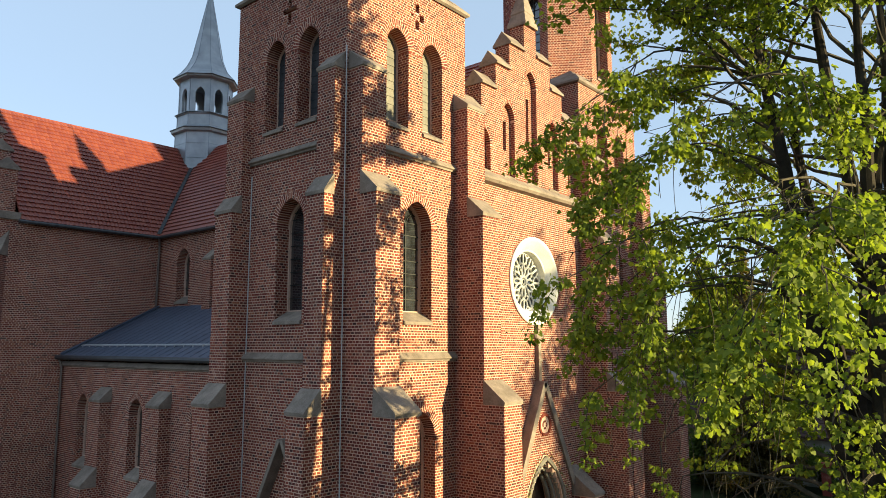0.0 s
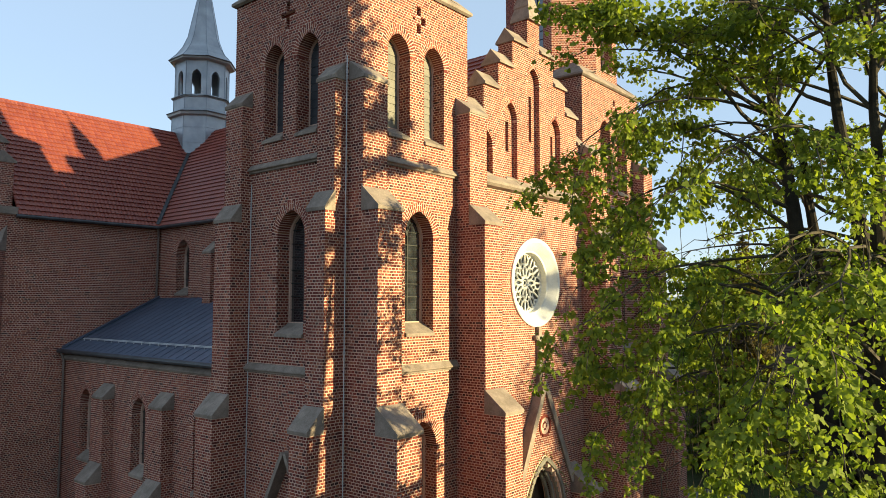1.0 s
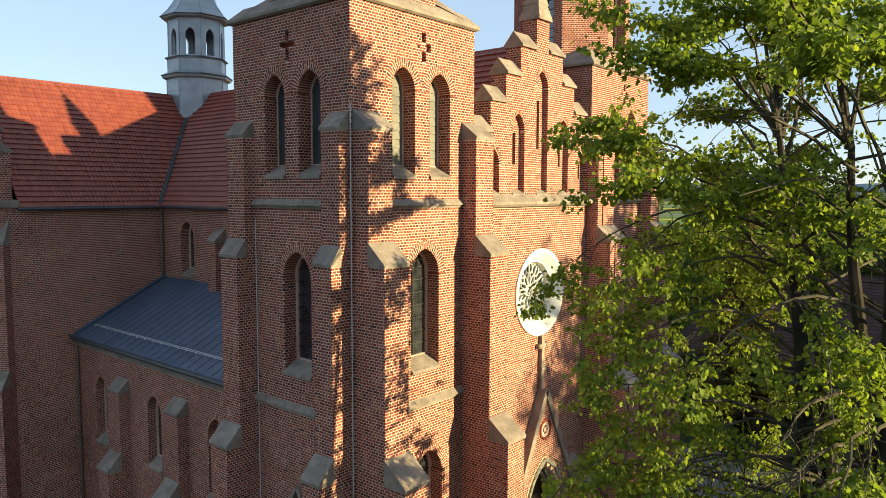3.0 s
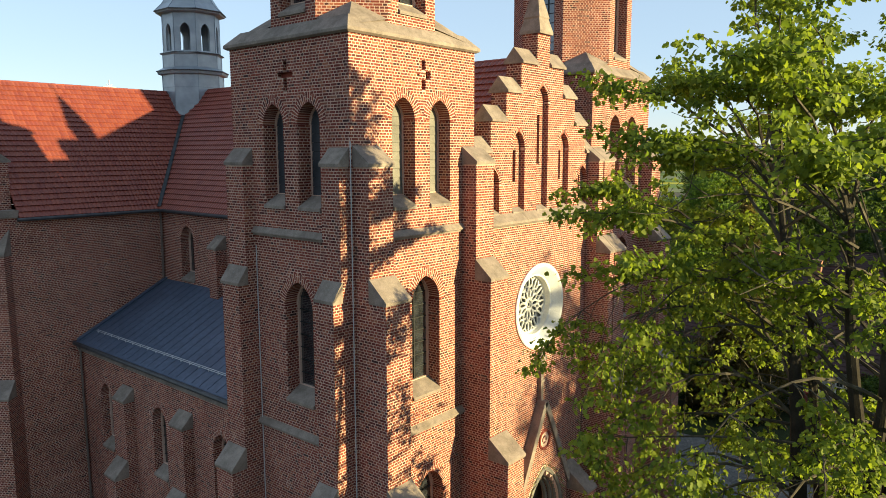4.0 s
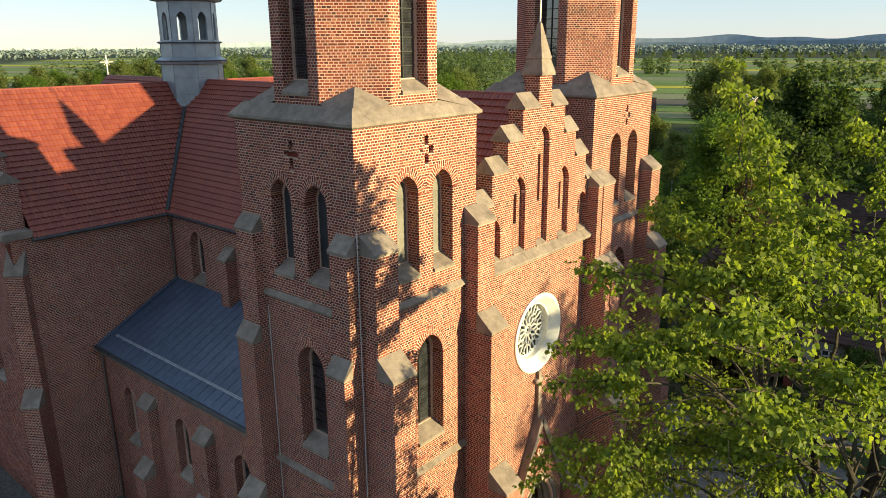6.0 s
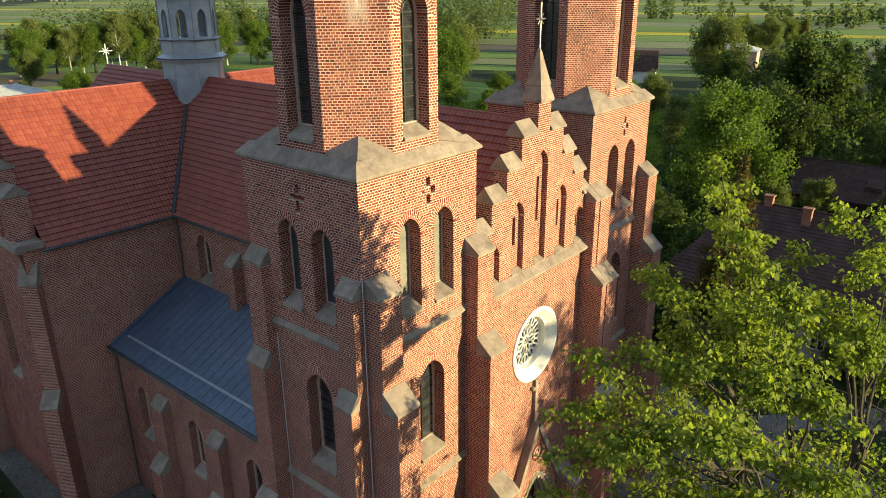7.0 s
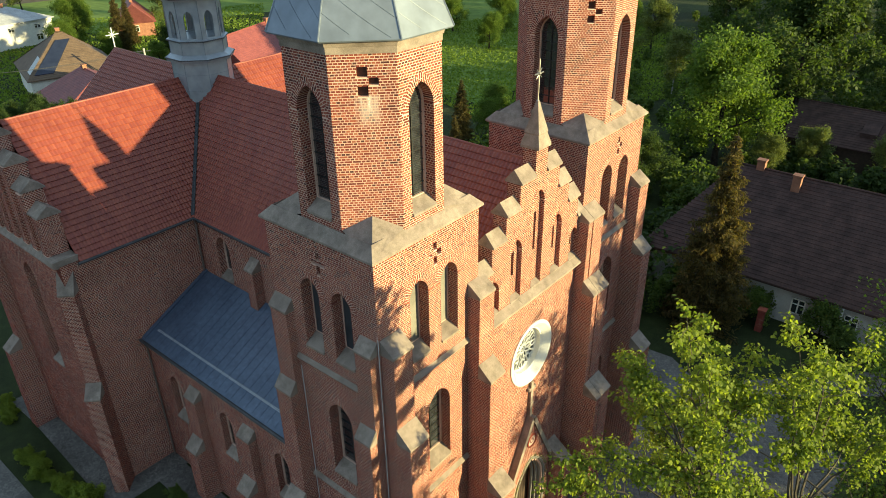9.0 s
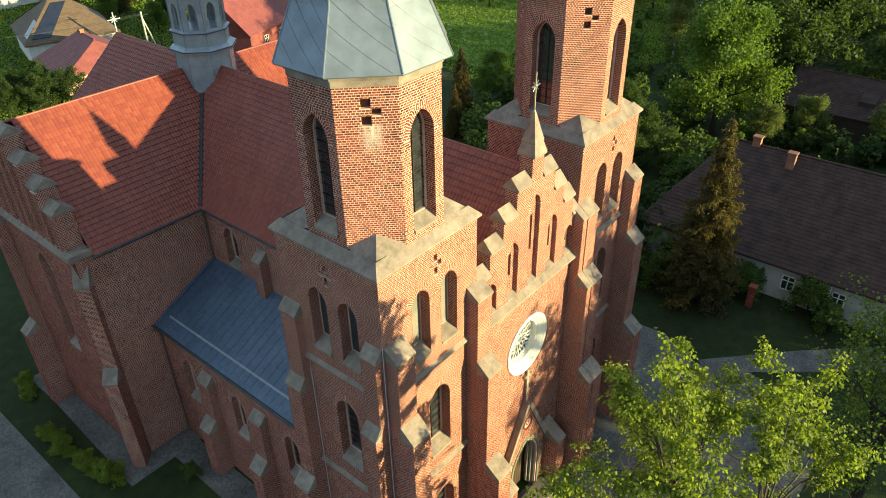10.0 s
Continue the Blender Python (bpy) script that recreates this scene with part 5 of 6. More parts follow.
def old_maple(at, seed, whips, sprigs, strands):
    """An old maple: several upright stems, arching side branches, hanging lower twigs and bare-footed whips on top."""
    rng = np.random.default_rng(seed)
    top = thing("maple_tree", "tall airy maple with drooping twigs of fresh spring leaves", "tree", at=at)
    g, fine, tufts = Geo(), Geo(), []
    def reach(z, an):
        """How far the crown spreads at a height: more over the church's side near the top."""
        wide = np.interp(z, [5.0, 7.5, 11.0, 14.5, 16.0, 17.5, 19.0], [3.0, 4.6, 4.9, 4.6, 3.4, 2.1, 1.0])
        more = np.interp(z, [11.0, 14.5, 16.0, 17.5], [0.1, 0.3, 0.7, 0.9])
        return float(wide + more * max(0.0, math.cos(an - 2.2)))

    def bough(p, d, length, r, lift, n=6, wob=0.16):
        p, d = Vector(p), Vector(d).normalized()
        line = [p.copy()]
        for i in range(n):
            d = (d + Vector(rng.normal(size=3)) * wob + Vector((0, 0, lift))).normalized()
            p = p + d * length / n
            line.append(p.copy())
        (g if r > 0.06 else fine).tube(line, r, 8 if r > 0.1 else 5, taper=[max(r * (1 - 0.8 * i / n), 0.006) for i in range(n + 1)])
        return line

    def arc(a, b, r, rise, n=8):
        """A branch from a to b that arches by rise."""
        line = [a + (b - a) * i / n + Vector((rng.normal() * 0.05, rng.normal() * 0.05, rise * math.sin(math.pi * i / n))) for i in range(n + 1)]
        fine.tube(line, r, 5, taper=[max(r * (1 - 0.85 * i / n), 0.007) for i in range(n + 1)])
        return line

    def leafy(line, start, size=1.0, sure=False):
        tufts.extend((q + Vector(rng.normal(size=3)) * 0.06, size, sure) for q in line[start:])

    wood = []
    stem = bough((0, 0, 0), (0.03, 0.02, 1), 4.4, 0.48, 0.1, wob=0.03)
    for i in range(8):
        an = 2 * math.pi * i / 8 + rng.uniform(-0.3, 0.3)
        wide = rng.uniform(0.06, 0.2) if i else 0.04
        base = stem[3 + i % 4]
        limb = bough(base, (math.cos(an) * wide, math.sin(an) * wide, 1.0), rng.uniform(10.2, 11.8), 0.27, 0.05, 12, 0.05)
        wood.extend(limb[2:])
        for k in range(17):
            w = (k + rng.uniform(0.1, 0.9)) / 17
            j = min(int(w * 12), 11)
            q = limb[j].lerp(limb[j + 1], w * 12 - j)
            an2 = an + rng.normal() * 0.9 if k % 3 else rng.uniform(0, 6.28)
            drop = rng.uniform(-1.0, 0.6) if q.z < 11 else rng.uniform(0.2, 1.8)
            out = reach(q.z + drop, an2) * rng.uniform(0.62, 1.0)
            end = Vector((math.cos(an2) * out, math.sin(an2) * out, q.z + drop))
            side = arc(q, end, 0.055 * (1.15 - 0.5 * w), rng.uniform(0.2, 0.8))
            for _ in range(2 if q.z < 9.5 else 9):
                m = int(rng.integers(3, 9))
                d = Vector((rng.normal() + 0.5 * math.cos(an2), rng.normal() + 0.5 * math.sin(an2), rng.uniform(-0.3, 0.6)))
                leafy(bough(side[m], d, rng.uniform(0.4, 1.0), 0.012, -0.32 if q.z < 13 else 0.04, 3, 0.2), 1)
            leafy(side, 6)
            for m in ((8, 6, 5) if q.z < 9.5 else (7,) if q.z < 12.5 else ()):
                leafy(bough(side[m], (rng.normal() * 0.3, rng.normal() * 0.3, -0.4), rng.uniform(1.4, 3.0), 0.011, -0.3, 9, 0.1), 2, 0.8)
        for _ in range(2):
            line = bough(limb[-1 - int(rng.integers(0, 3))], (rng.normal() * 0.45, rng.normal() * 0.45, 1.0), rng.uniform(1.4, 2.8), 0.026, 0.05, 7, 0.09)
            leafy(line, 3, 0.85)
    near = lambda b, low: min(wood, key=lambda p: (p.xy - b.xy).length + 0.9 * abs(p.z - low))
    for p in whips:
        b = Vector(p)
        line = arc(near(b, b.z - 4.0), b, 0.04, 0.1, 12)
        for m in (6, 7, 8, 9, 9, 10, 10, 11, 11, 12, 12):
            d = (rng.normal(), rng.normal(), rng.uniform(0.0, 0.8))
            leafy(bough(line[m], d, rng.uniform(0.25, 0.6), 0.01, 0.0, 3, 0.2), 2, 0.85, True)
        leafy(line, 10, 0.9, True)
    for p in sprigs:
        b = Vector(p)
        line = arc(near(b, b.z - 1.6), b, 0.045, 0.5)
        for _ in range(12):
            m = int(rng.integers(4, 9))
            leafy(bough(line[m], (rng.normal(), rng.normal(), rng.uniform(-0.3, 0.7)), rng.uniform(0.35, 0.9), 0.012, -0.05, 3, 0.2), 1, 1.0, m > 5)
        leafy(line, 6, 1.0, True)
    for p in strands:
        b = Vector(p)
        line = arc(near(b, b.z + 0.5), b, 0.04, 0.9)
        for _ in range(9):
            m = int(rng.integers(4, 9))
            leafy(bough(line[m], (rng.normal() * 0.6, rng.normal() * 0.6, -0.1), rng.uniform(0.8, 2.0), 0.011, -0.36, 6, 0.14), 2, 0.9, m > 6)
        leafy(line, 5)
    part("trunk", g, BARK, top).matrix_parent_inverse = Matrix.Identity(4)
    tagged(part("branching", fine, BARK_GREY, top), kind="stuff").matrix_parent_inverse = Matrix.Identity(4)
    # uneven crown: whole pockets without leaves
    pocket = lambda p: noise.noise(p * 0.62 + Vector((seed, 0, 0))) + 0.35 * noise.noise(p * 1.9)
    kept = [(p, k) for p, k, sure in tufts if sure or pocket(p) > (0.12 if p.z < 9.5 else 0.02 if p.z < 13.5 else 0.17)]
    centres = np.array([tuple(p) for p, _ in kept])
    v, loops, n = maple_leaves(centres, np.array([0.115 * k for _, k in kept]), 27, 0.092, rng)
    me = bpy.data.meshes.new("crown")
    me.vertices.add(len(v))
    me.vertices.foreach_set("co", v.astype(np.float32).reshape(-1))
    me.loops.add(len(loops))
    me.loops.foreach_set("vertex_index", loops.astype(np.int32))
    me.polygons.add(2 * n)
    me.polygons.foreach_set("loop_start", np.arange(2 * n, dtype=np.int32) * 6)
    me.update(calc_edges=True)
    me.materials.append(MAPLE)
    new("crown", me).parent = top
    return top


old_maple((14.3, 2.7, GZ), 3,
          ((-1.2, 2.0, 20.5), (-0.9, 1.4, 19.4), (0.7, 2.3, 19.3), (1.7, 0.3, 19.5), (1.0, -0.6, 19.6), (1.5, 1.2, 18.4), (-2.0, 0.6, 18.8), (2.6, -1.0, 19.0)),
          ((-3.2, 3.2, 17.3), (-3.7, 3.4, 15.2), (-2.4, 3.8, 15.4), (-3.9, 2.2, 16.4), (-4.2, 2.4, 14.4), (1.4, 0.8, 17.4), (1.5, 2.9, 15.9), (-0.3, 3.0, 17.6), (-0.6, 1.3, 17.8), (2.6, 1.6, 16.2), (3.2, -0.4, 16.6), (0.4, -0.6, 17.4), (3.9, 1.8, 15.2), (2.0, 4.0, 14.8), (-1.8, -0.4, 17.0), (-3.2, -0.8, 16.4), (-2.6, 1.6, 17.4), (0.4, 4.0, 17.7), (-4.6, 0.6, 17.4), (-4.5, 0.0, 16.2), (-3.6, 1.9, 16.2), (-2.1, 0.4, 17.4), (2.5, 2.5, 16.8), (3.6, 0.6, 16.4), (1.2, 3.6, 16.0), (3.0, -2.2, 16.6), (4.0, -1.4, 15.7)),
          ((-2.0, 4.9, 12.6), (-3.2, 3.1, 12.7), (-3.9, 3.1, 9.7), (-5.2, 0.1, 8.8), (-4.9, -0.7, 9.4), (-3.5, 2.2, 8.9), (-3.0, 3.6, 10.8), (-4.4, 1.4, 11.4), (-1.6, 4.2, 9.0), (-2.6, 3.4, 7.8)))
broadleaf("maple_tree", "tall leafy green tree before the second tower", (30.2, -0.3, GZ), 14.8, 3.6, 3.7, 8, 0.15, 5, LEAF_FRESH, kids=(5, 4, 3), limbs=13, trunk=0.3, sigma=0.24, up=0.2)

# kinds of trees that stand further off
oak = broadleaf("broadleaf_tree", "large dark green broadleaf tree in a wood", (92, 22, GZ), 15.5, 3.0, 6.3, 21, 0.42, 34, LEAF_DARK, kids=(5, 4), limbs=12, trunk=0.35, sigma=0.5)
ash = broadleaf("broadleaf_tree", "green broadleaf tree with sunlit crown", (74.3, 24.5, GZ), 14.3, 2.6, 4.7, 22, 0.27, 50, LEAF_FRESH, kids=(5, 4), limbs=13, trunk=0.35, sigma=0.5)
willow = broadleaf("broadleaf_tree", "pale olive spring tree among others", (150, 52, GZ), 15.0, 2.5, 6.0, 23, 0.38, 30, LEAF_PALE, kids=(5, 4), limbs=12, trunk=0.3, sigma=0.55, up=0.3)
birch = broadleaf("birch_tree", "slender birch with white trunk and light leaves", (107.7, 216, GZ), 17.0, 5.0, 3.2, 24, 0.36, 24, LEAF_PALE, kids=(4, 3), limbs=10, trunk=0.22, bark=BIRCH, sigma=0.5, up=0.35)
shrub = broadleaf("shrub", "leafy green garden shrub", (47.5, 6.6, GZ), 2.6, 0.3, 1.4, 25, 0.16, 22, LEAF_MID, kids=(4, 3), limbs=9, trunk=0.06, sigma=0.15)


def spruce_tree(at, height, spread, seed, mat=NEEDLE):
    """A conifer: trunk and whorls of drooping needle branches."""
    rng = np.random.default_rng(seed)
    top = thing("spruce_tree", "tall dark spruce with brownish drooping branches", "tree", at=at)
    g = Geo()
    g.tube([(0, 0, 0), (0, 0, height * 0.5), (0, 0, height)], 0.2, 8, taper=[0.24, 0.14, 0.02])
    pts = []
    z = height * 0.06
    while z < height * 0.985:
        r = spread * (1 - z / height) ** 0.85 + 0.12
        for q in range(int(7 + 3 * r)):
            an = rng.uniform(0, 2 * math.pi)
            ln = r * rng.uniform(0.65, 1.15)
            tip = Vector((math.cos(an) * ln, math.sin(an) * ln, z - 0.22 * ln))
            g.tube([(0, 0, z), tip], 0.02, 4, taper=[0.025, 0.008])
            m = max(6, int(ln * 38))
            w = rng.uniform(0.12, 1.0, m) ** 0.7
            spread_p = rng.normal(size=(m, 3)) * np.array([0.10, 0.10, 0.06]) * (0.5 + ln * 0.4)
            pts.append(np.array([0, 0, z]) + np.outer(w, np.array(tip) - np.array([0, 0, z])) + spread_p - np.array([0, 0, 0.08]))
        z += 0.34
    part("trunk", g, BARK, top).matrix_parent_inverse = Matrix.Identity(4)
    leaf_object("crown", np.concatenate(pts), 0.3, mat, top, rng, droop=0.7, ratio=0.3)
    return top


spruce = spruce_tree((44.3, 13.6, GZ), 14.7, 3.05, 31)
for x, y, s, turn in ((203, 72, 1.05, 1.0), (206, 76, 1.0, 2.0), (176, 62, 0.95, 0.3), (160, 40, 1.2, 4.0), (62, 128, 0.75, 0.7), (67, 134, 0.6, 2.2), (60.3, 48.6, 0.6, 1.2), (56.5, 46.5, 0.42, 0.4)):
    tagged(copy_thing(spruce, at_pose(x, y, turn, s)), "dark conifer standing among other trees")

rng = random.Random(11)
# wood beyond the houses
spots = [(shrub, 97, 12), (oak, 104, 24), (oak, 99, 33), (ash, 109, 30), (oak, 124, 10), (oak, 118, 22), (oak, 121, 40), (willow, 126, 33),
         (willow, 118, 52), (oak, 132, 15), (willow, 138, 28), (oak, 136, 46), (willow, 147, 38), (oak, 150, 20), (willow, 166, 44),
         (oak, 152, 8), (ash, 128, 62), (oak, 172, 36), (oak, 178, 14), (willow, 186, 44), (oak, 190, 26), (oak, 140, 72), (oak, 95, 9), (oak, 100, 14), (willow, 145, 86),
         (oak, 72, 38), (oak, 66, 30), (oak, 60, 26), (birch, 97, 32), (birch, 99, 35), (birch, 95, 36), (birch, 101, 33), (willow, 75, 18), (willow, 77.5, 14.5), (willow, 79, 10), (oak, 112, 4), (oak, 106, -2), (oak, 118, 0), (oak, 100, 2)]
for kind, x, y in spots:
    small = 0.5 if 95 < x < 126 and -5 < y < 50 else 0.34 if kind is willow and x < 80 else 0.45 if x < 80 else 0.6 if y < 15 and x < 110 else 0.62 if y > 28 and x < 130 else 1.0 if x < 112 else 0.74
    copy_thing(kind, at_pose(x + rng.uniform(-2, 2), y + rng.uniform(-2, 2), rng.uniform(0, 6.28), small * rng.uniform(0.78, 1.08)))
# meadow trees seen between and beyond the towers, and round the village
for kind, x, y, s in ((ash, 120, 100, 0.95), (ash, 70.8, 51.5, 0.36), (ash, 67, 50, 0.3), (ash, 104, 77, 0.4), (ash, 112, 92, 0.5), (willow, 98, 86, 0.4), (ash, 118, 84, 0.5), (ash, 132, 118, 0.9), (willow, 150, 120, 0.8), (oak, 165, 150, 1.0), (oak, 180, 160, 1.0),
                      (oak, 33, 93, 0.3), (oak, 30, 94, 0.28), (oak, 34.5, 88.5, 0.28), (oak, 31.5, 90, 0.28), (oak, 28, 92, 0.25), (ash, 59, 138, 0.7), (ash, 52, 128, 0.5), (willow, 78, 140, 0.6), (willow, 84, 150, 0.7), (ash, 60, 112, 0.32), (oak, 66, 118, 0.36), (ash, 57, 122, 0.4),
                      (willow, 70, 190, 0.5), (ash, 96, 170, 0.6), (ash, 48, 170, 0.5), (oak, 40, 180, 0.6)):
    copy_thing(kind, at_pose(x, y, rng.uniform(0, 6.28), s * rng.uniform(0.9, 1.1)))
for i in range(9):
    copy_thing(willow, at_pose(248 + rng.uniform(-3, 12), 66 + 3.2 * i, rng.uniform(0, 6.28), rng.uniform(0.6, 0.8)))
for i in range(26):
    kind = birch if i % 3 else ash
    copy_thing(kind, at_pose(70 + i * 3.4 + rng.uniform(-2, 2), 226 - i * 1.2 + rng.uniform(-5, 9), rng.uniform(0, 6.28), rng.uniform(0.8, 1.1)))
# tall trees added out of view, sunward, to shade the forecourt and the gardens
for i in range(15):
    copy_thing(oak if i % 2 else ash, at_pose(-18 + i * 6.5 + rng.uniform(-1.5, 1.5), -36 + rng.uniform(-4, 4), rng.uniform(0, 6.28), rng.uniform(0.40, 0.48)))
for x, y, s in ((41.5, -24, 2.05), (48, -27, 1.8), (50, -15, 0.85), (57, -18, 0.9), (64, -16, 0.95), (71, -20, 1.0), (78, -17, 0.8), (86, -20, 0.75), (94, -18, 0.75), (102, -22, 0.7), (112, -22, 0.7)):
    copy_thing(oak, at_pose(x, y, rng.uniform(0, 6.28), s * 0.55))


# ---- distance: fields, far woods, hills ----
def field_material(name, dark, light, scale=0.02):
    return plain(name, dark, light, 0.95, scale, fine=0.6, relief=0.02)


FIELD_Y = field_material("rape_field", (0.40, 0.34, 0.02), (0.55, 0.47, 0.04))
FIELD_G = field_material("green_field", (0.11, 0.18, 0.035), (0.20, 0.27, 0.06))
FIELD_P = field_material("pale_field", (0.17, 0.19, 0.07), (0.25, 0.25, 0.12))
FIELD_B = field_material("brown_field", (0.10, 0.085, 0.06), (0.16, 0.13, 0.09))


def strip(mat, x, width, y0, y1, slant, label):
    sheet("field", [(x, y0), (x + width, y0), (x + width + slant, y1), (x + slant, y1)], mat, GZ + 0.06, label, "field", "structure")


x = 215
order = [FIELD_G, FIELD_P, FIELD_G, FIELD_B, FIELD_P, FIELD_G, FIELD_Y, FIELD_G, FIELD_P, FIELD_G, FIELD_P, FIELD_Y, FIELD_G, FIELD_P, FIELD_G, FIELD_Y, FIELD_P, FIELD_G]
names = {FIELD_Y: "yellow rape field strip", FIELD_G: "green meadow strip", FIELD_P: "pale green field strip", FIELD_B: "brown ploughed field strip"}
for i, m in enumerate(order):
    w = (15 + 5.0 * i) * (0.5 if m is FIELD_Y else 1.0)
    strip(m, x, w, 10, 400 + x, -150 - x * 0.3, names[m])
    x += w + 1.5
sheet("field", [(62, 152), (128, 132), (230, 200), (150, 250), (60, 240)], FIELD_G, GZ + 0.05, "bright green meadow behind the village", "field", "structure")
sheet("field", [(70, 200), (96, 196), (100, 232), (72, 236)], FIELD_B, GZ + 0.09, "bare brown plot behind the village", "field", "structure")
sheet("field", [(76, 56), (150, 76), (150, 150), (84, 110)], FIELD_G, GZ + 0.05, "sunlit meadow behind the church", "field", "structure")


def far_wood(label, trees, mat, size, seed, height, n=46):
    """Many small crowns in one object."""
    r = np.random.default_rng(seed)
    pts = []
    for x, y, s in trees:
        d = r.normal(size=(n, 3))
        d /= np.linalg.norm(d, axis=1)[:, None]
        d *= r.uniform(0.5, 1.0, (n, 1)) ** 0.5
        h = height * s
        pts.append(np.array([x, y, GZ + h * 0.52]) + d * np.array([h * 0.36, h * 0.36, h * 0.5]))
    ob = leaf_object("far_wood", np.concatenate(pts), size, mat, None, r, droop=0.2)
    tagged(ob, label, "wood", kind="stuff")


FAR1 = leaf_material("far_leaves", (0.06, 0.095, 0.04), (0.12, 0.15, 0.06))
# the haze of the distance is put into the base colour of these woods
FAR2 = plain("haze_tinted_wood", (0.15, 0.20, 0.195), (0.23, 0.28, 0.25), 0.95, 0.01, fine=0.2)
r2 = random.Random(5)
left = [(30 + 16 * i * 0.5 + r2.uniform(-4, 4), 262 - 0.2 * i + r2.uniform(-9, 14), r2.uniform(0.8, 1.2)) for i in range(60)]
left += [(150 + r2.uniform(0, 260), 250 + r2.uniform(0, 160), r2.uniform(0.7, 1.2)) for i in range(110)]
left += [(220 + r2.uniform(-10, 40) + 1.0 * i, 190 + i * 0.9 + r2.uniform(-8, 8), r2.uniform(0.7, 1.2)) for i in range(60)]
far_wood("wood edge in evening light beyond the village", left, FAR1, 1.2, 41, 17, 170)
mid = [(430 + r2.uniform(0, 130), 60 + r2.uniform(0, 420), r2.uniform(0.35, 1.0)) for i in range(70)]
mid += [(620 + r2.uniform(0, 900), 40 + r2.uniform(0, 1100), r2.uniform(0.35, 0.7)) for i in range(240)]
far_wood("scattered copses among the fields", mid, FAR1, 2.0, 42, 14, 80)
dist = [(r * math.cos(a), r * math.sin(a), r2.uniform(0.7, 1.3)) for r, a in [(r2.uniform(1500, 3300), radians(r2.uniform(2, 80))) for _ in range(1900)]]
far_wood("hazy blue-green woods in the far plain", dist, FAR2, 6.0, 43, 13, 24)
# hills carry painted haze: paler and bluer base colour with distance
HILL = [plain("haze_tinted_hill_near", (0.22, 0.29, 0.34), (0.27, 0.34, 0.39), 1.0, 0.003, fine=0.03), plain("haze_tinted_hill_far", (0.36, 0.43, 0.48), (0.40, 0.47, 0.52), 1.0, 0.003, fine=0.03)]
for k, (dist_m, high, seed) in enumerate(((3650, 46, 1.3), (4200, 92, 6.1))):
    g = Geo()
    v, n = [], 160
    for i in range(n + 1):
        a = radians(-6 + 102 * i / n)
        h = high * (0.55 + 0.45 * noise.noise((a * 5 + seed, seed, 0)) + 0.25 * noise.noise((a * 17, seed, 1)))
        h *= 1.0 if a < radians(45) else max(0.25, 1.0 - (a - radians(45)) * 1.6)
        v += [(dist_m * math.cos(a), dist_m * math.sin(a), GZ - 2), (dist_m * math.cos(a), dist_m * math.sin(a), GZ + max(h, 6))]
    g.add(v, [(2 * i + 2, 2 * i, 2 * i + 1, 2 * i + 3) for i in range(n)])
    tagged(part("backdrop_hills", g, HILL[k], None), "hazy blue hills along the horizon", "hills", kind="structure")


# undergrowth below the wood and grass of the sunlit meadows
def patch(corners, n, seed):
    r = np.random.default_rng(seed)
    a, b, c, d = [np.array(p, float) for p in corners]
    u, w = r.uniform(0, 1, (n, 1)), r.uniform(0, 1, (n, 1))
    return (a * (1 - u) + b * u) * (1 - w) + (d * (1 - u) + c * u) * w, r


def undergrowth(label, corners, n, seed, mat, high):
    p, r = patch(corners, n, seed)
    far_wood(label, [(x, y, s) for (x, y), s in zip(p, r.uniform(0.5, 1.2, n))], mat, 0.42, seed, high, 150)


def tall_grass(label, corners, n, seed, mat, size):
    p, r = patch(corners, n, seed)
    pts = np.concatenate([p, np.full((n, 1), GZ)], axis=1)
    tagged(leaf_object("meadow_grass", pts, size, mat, None, r, droop=-1.2), label, "grass", kind="stuff")


undergrowth("dense green undergrowth below the wood", ((58, 22), (150, 6), (150, 60), (66, 42)), 190, 51, LEAF_MID, 2.8)
undergrowth("dark bushes beside the cottage garden", ((42, 17), (66, 16), (70, 34), (38, 30)), 60, 52, LEAF_DARK, 3.6)
undergrowth("dark shrubs before the barn", ((73, -12), (80, -12), (80, 20), (73, 20)), 60, 56, LEAF_DARK, 2.6)
undergrowth("bushes along the meadow behind the church", ((50, 38), (64, 34), (74, 50), (58, 46)), 26, 53, LEAF_MID, 3.4)
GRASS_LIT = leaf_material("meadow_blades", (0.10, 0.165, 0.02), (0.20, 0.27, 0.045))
tall_grass("sunlit meadow grass behind the church", ((70, 46), (112, 34), (160, 80), (84, 112)), 45000, 54, GRASS_LIT, 0.36)
tall_grass("grass of the village gardens", ((24, 92), (60, 84), (110, 150), (40, 180)), 45000, 55, GRASS_LIT, 0.34)


# ---- houses ----
ROOF_OLD = plain("old_brown_tiles", (0.042, 0.025, 0.022), (0.085, 0.048, 0.041), 0.85, 1.2, fine=9.0, relief=0.02)
ROOF_TAN = plain("tan_tiles", (0.10, 0.062, 0.038), (0.155, 0.10, 0.062), 0.8, 1.2, fine=6.0, relief=0.02)
ROOF_GREY = plain("grey_sheet_roof", (0.30, 0.30, 0.30), (0.45, 0.45, 0.44), 0.6, 1.0, fine=6.0)
ROOF_RED = plain("red_sheet_roof", (0.17, 0.04, 0.04), (0.25, 0.065, 0.055), 0.6, 1.0, fine=6.0)
PLASTER = plain("grey_plaster", (0.30, 0.28, 0.25), (0.42, 0.40, 0.36), 0.9, 1.0)
CREAM = plain("cream_plaster", (0.62, 0.58, 0.50), (0.75, 0.72, 0.64), 0.9, 1.0)
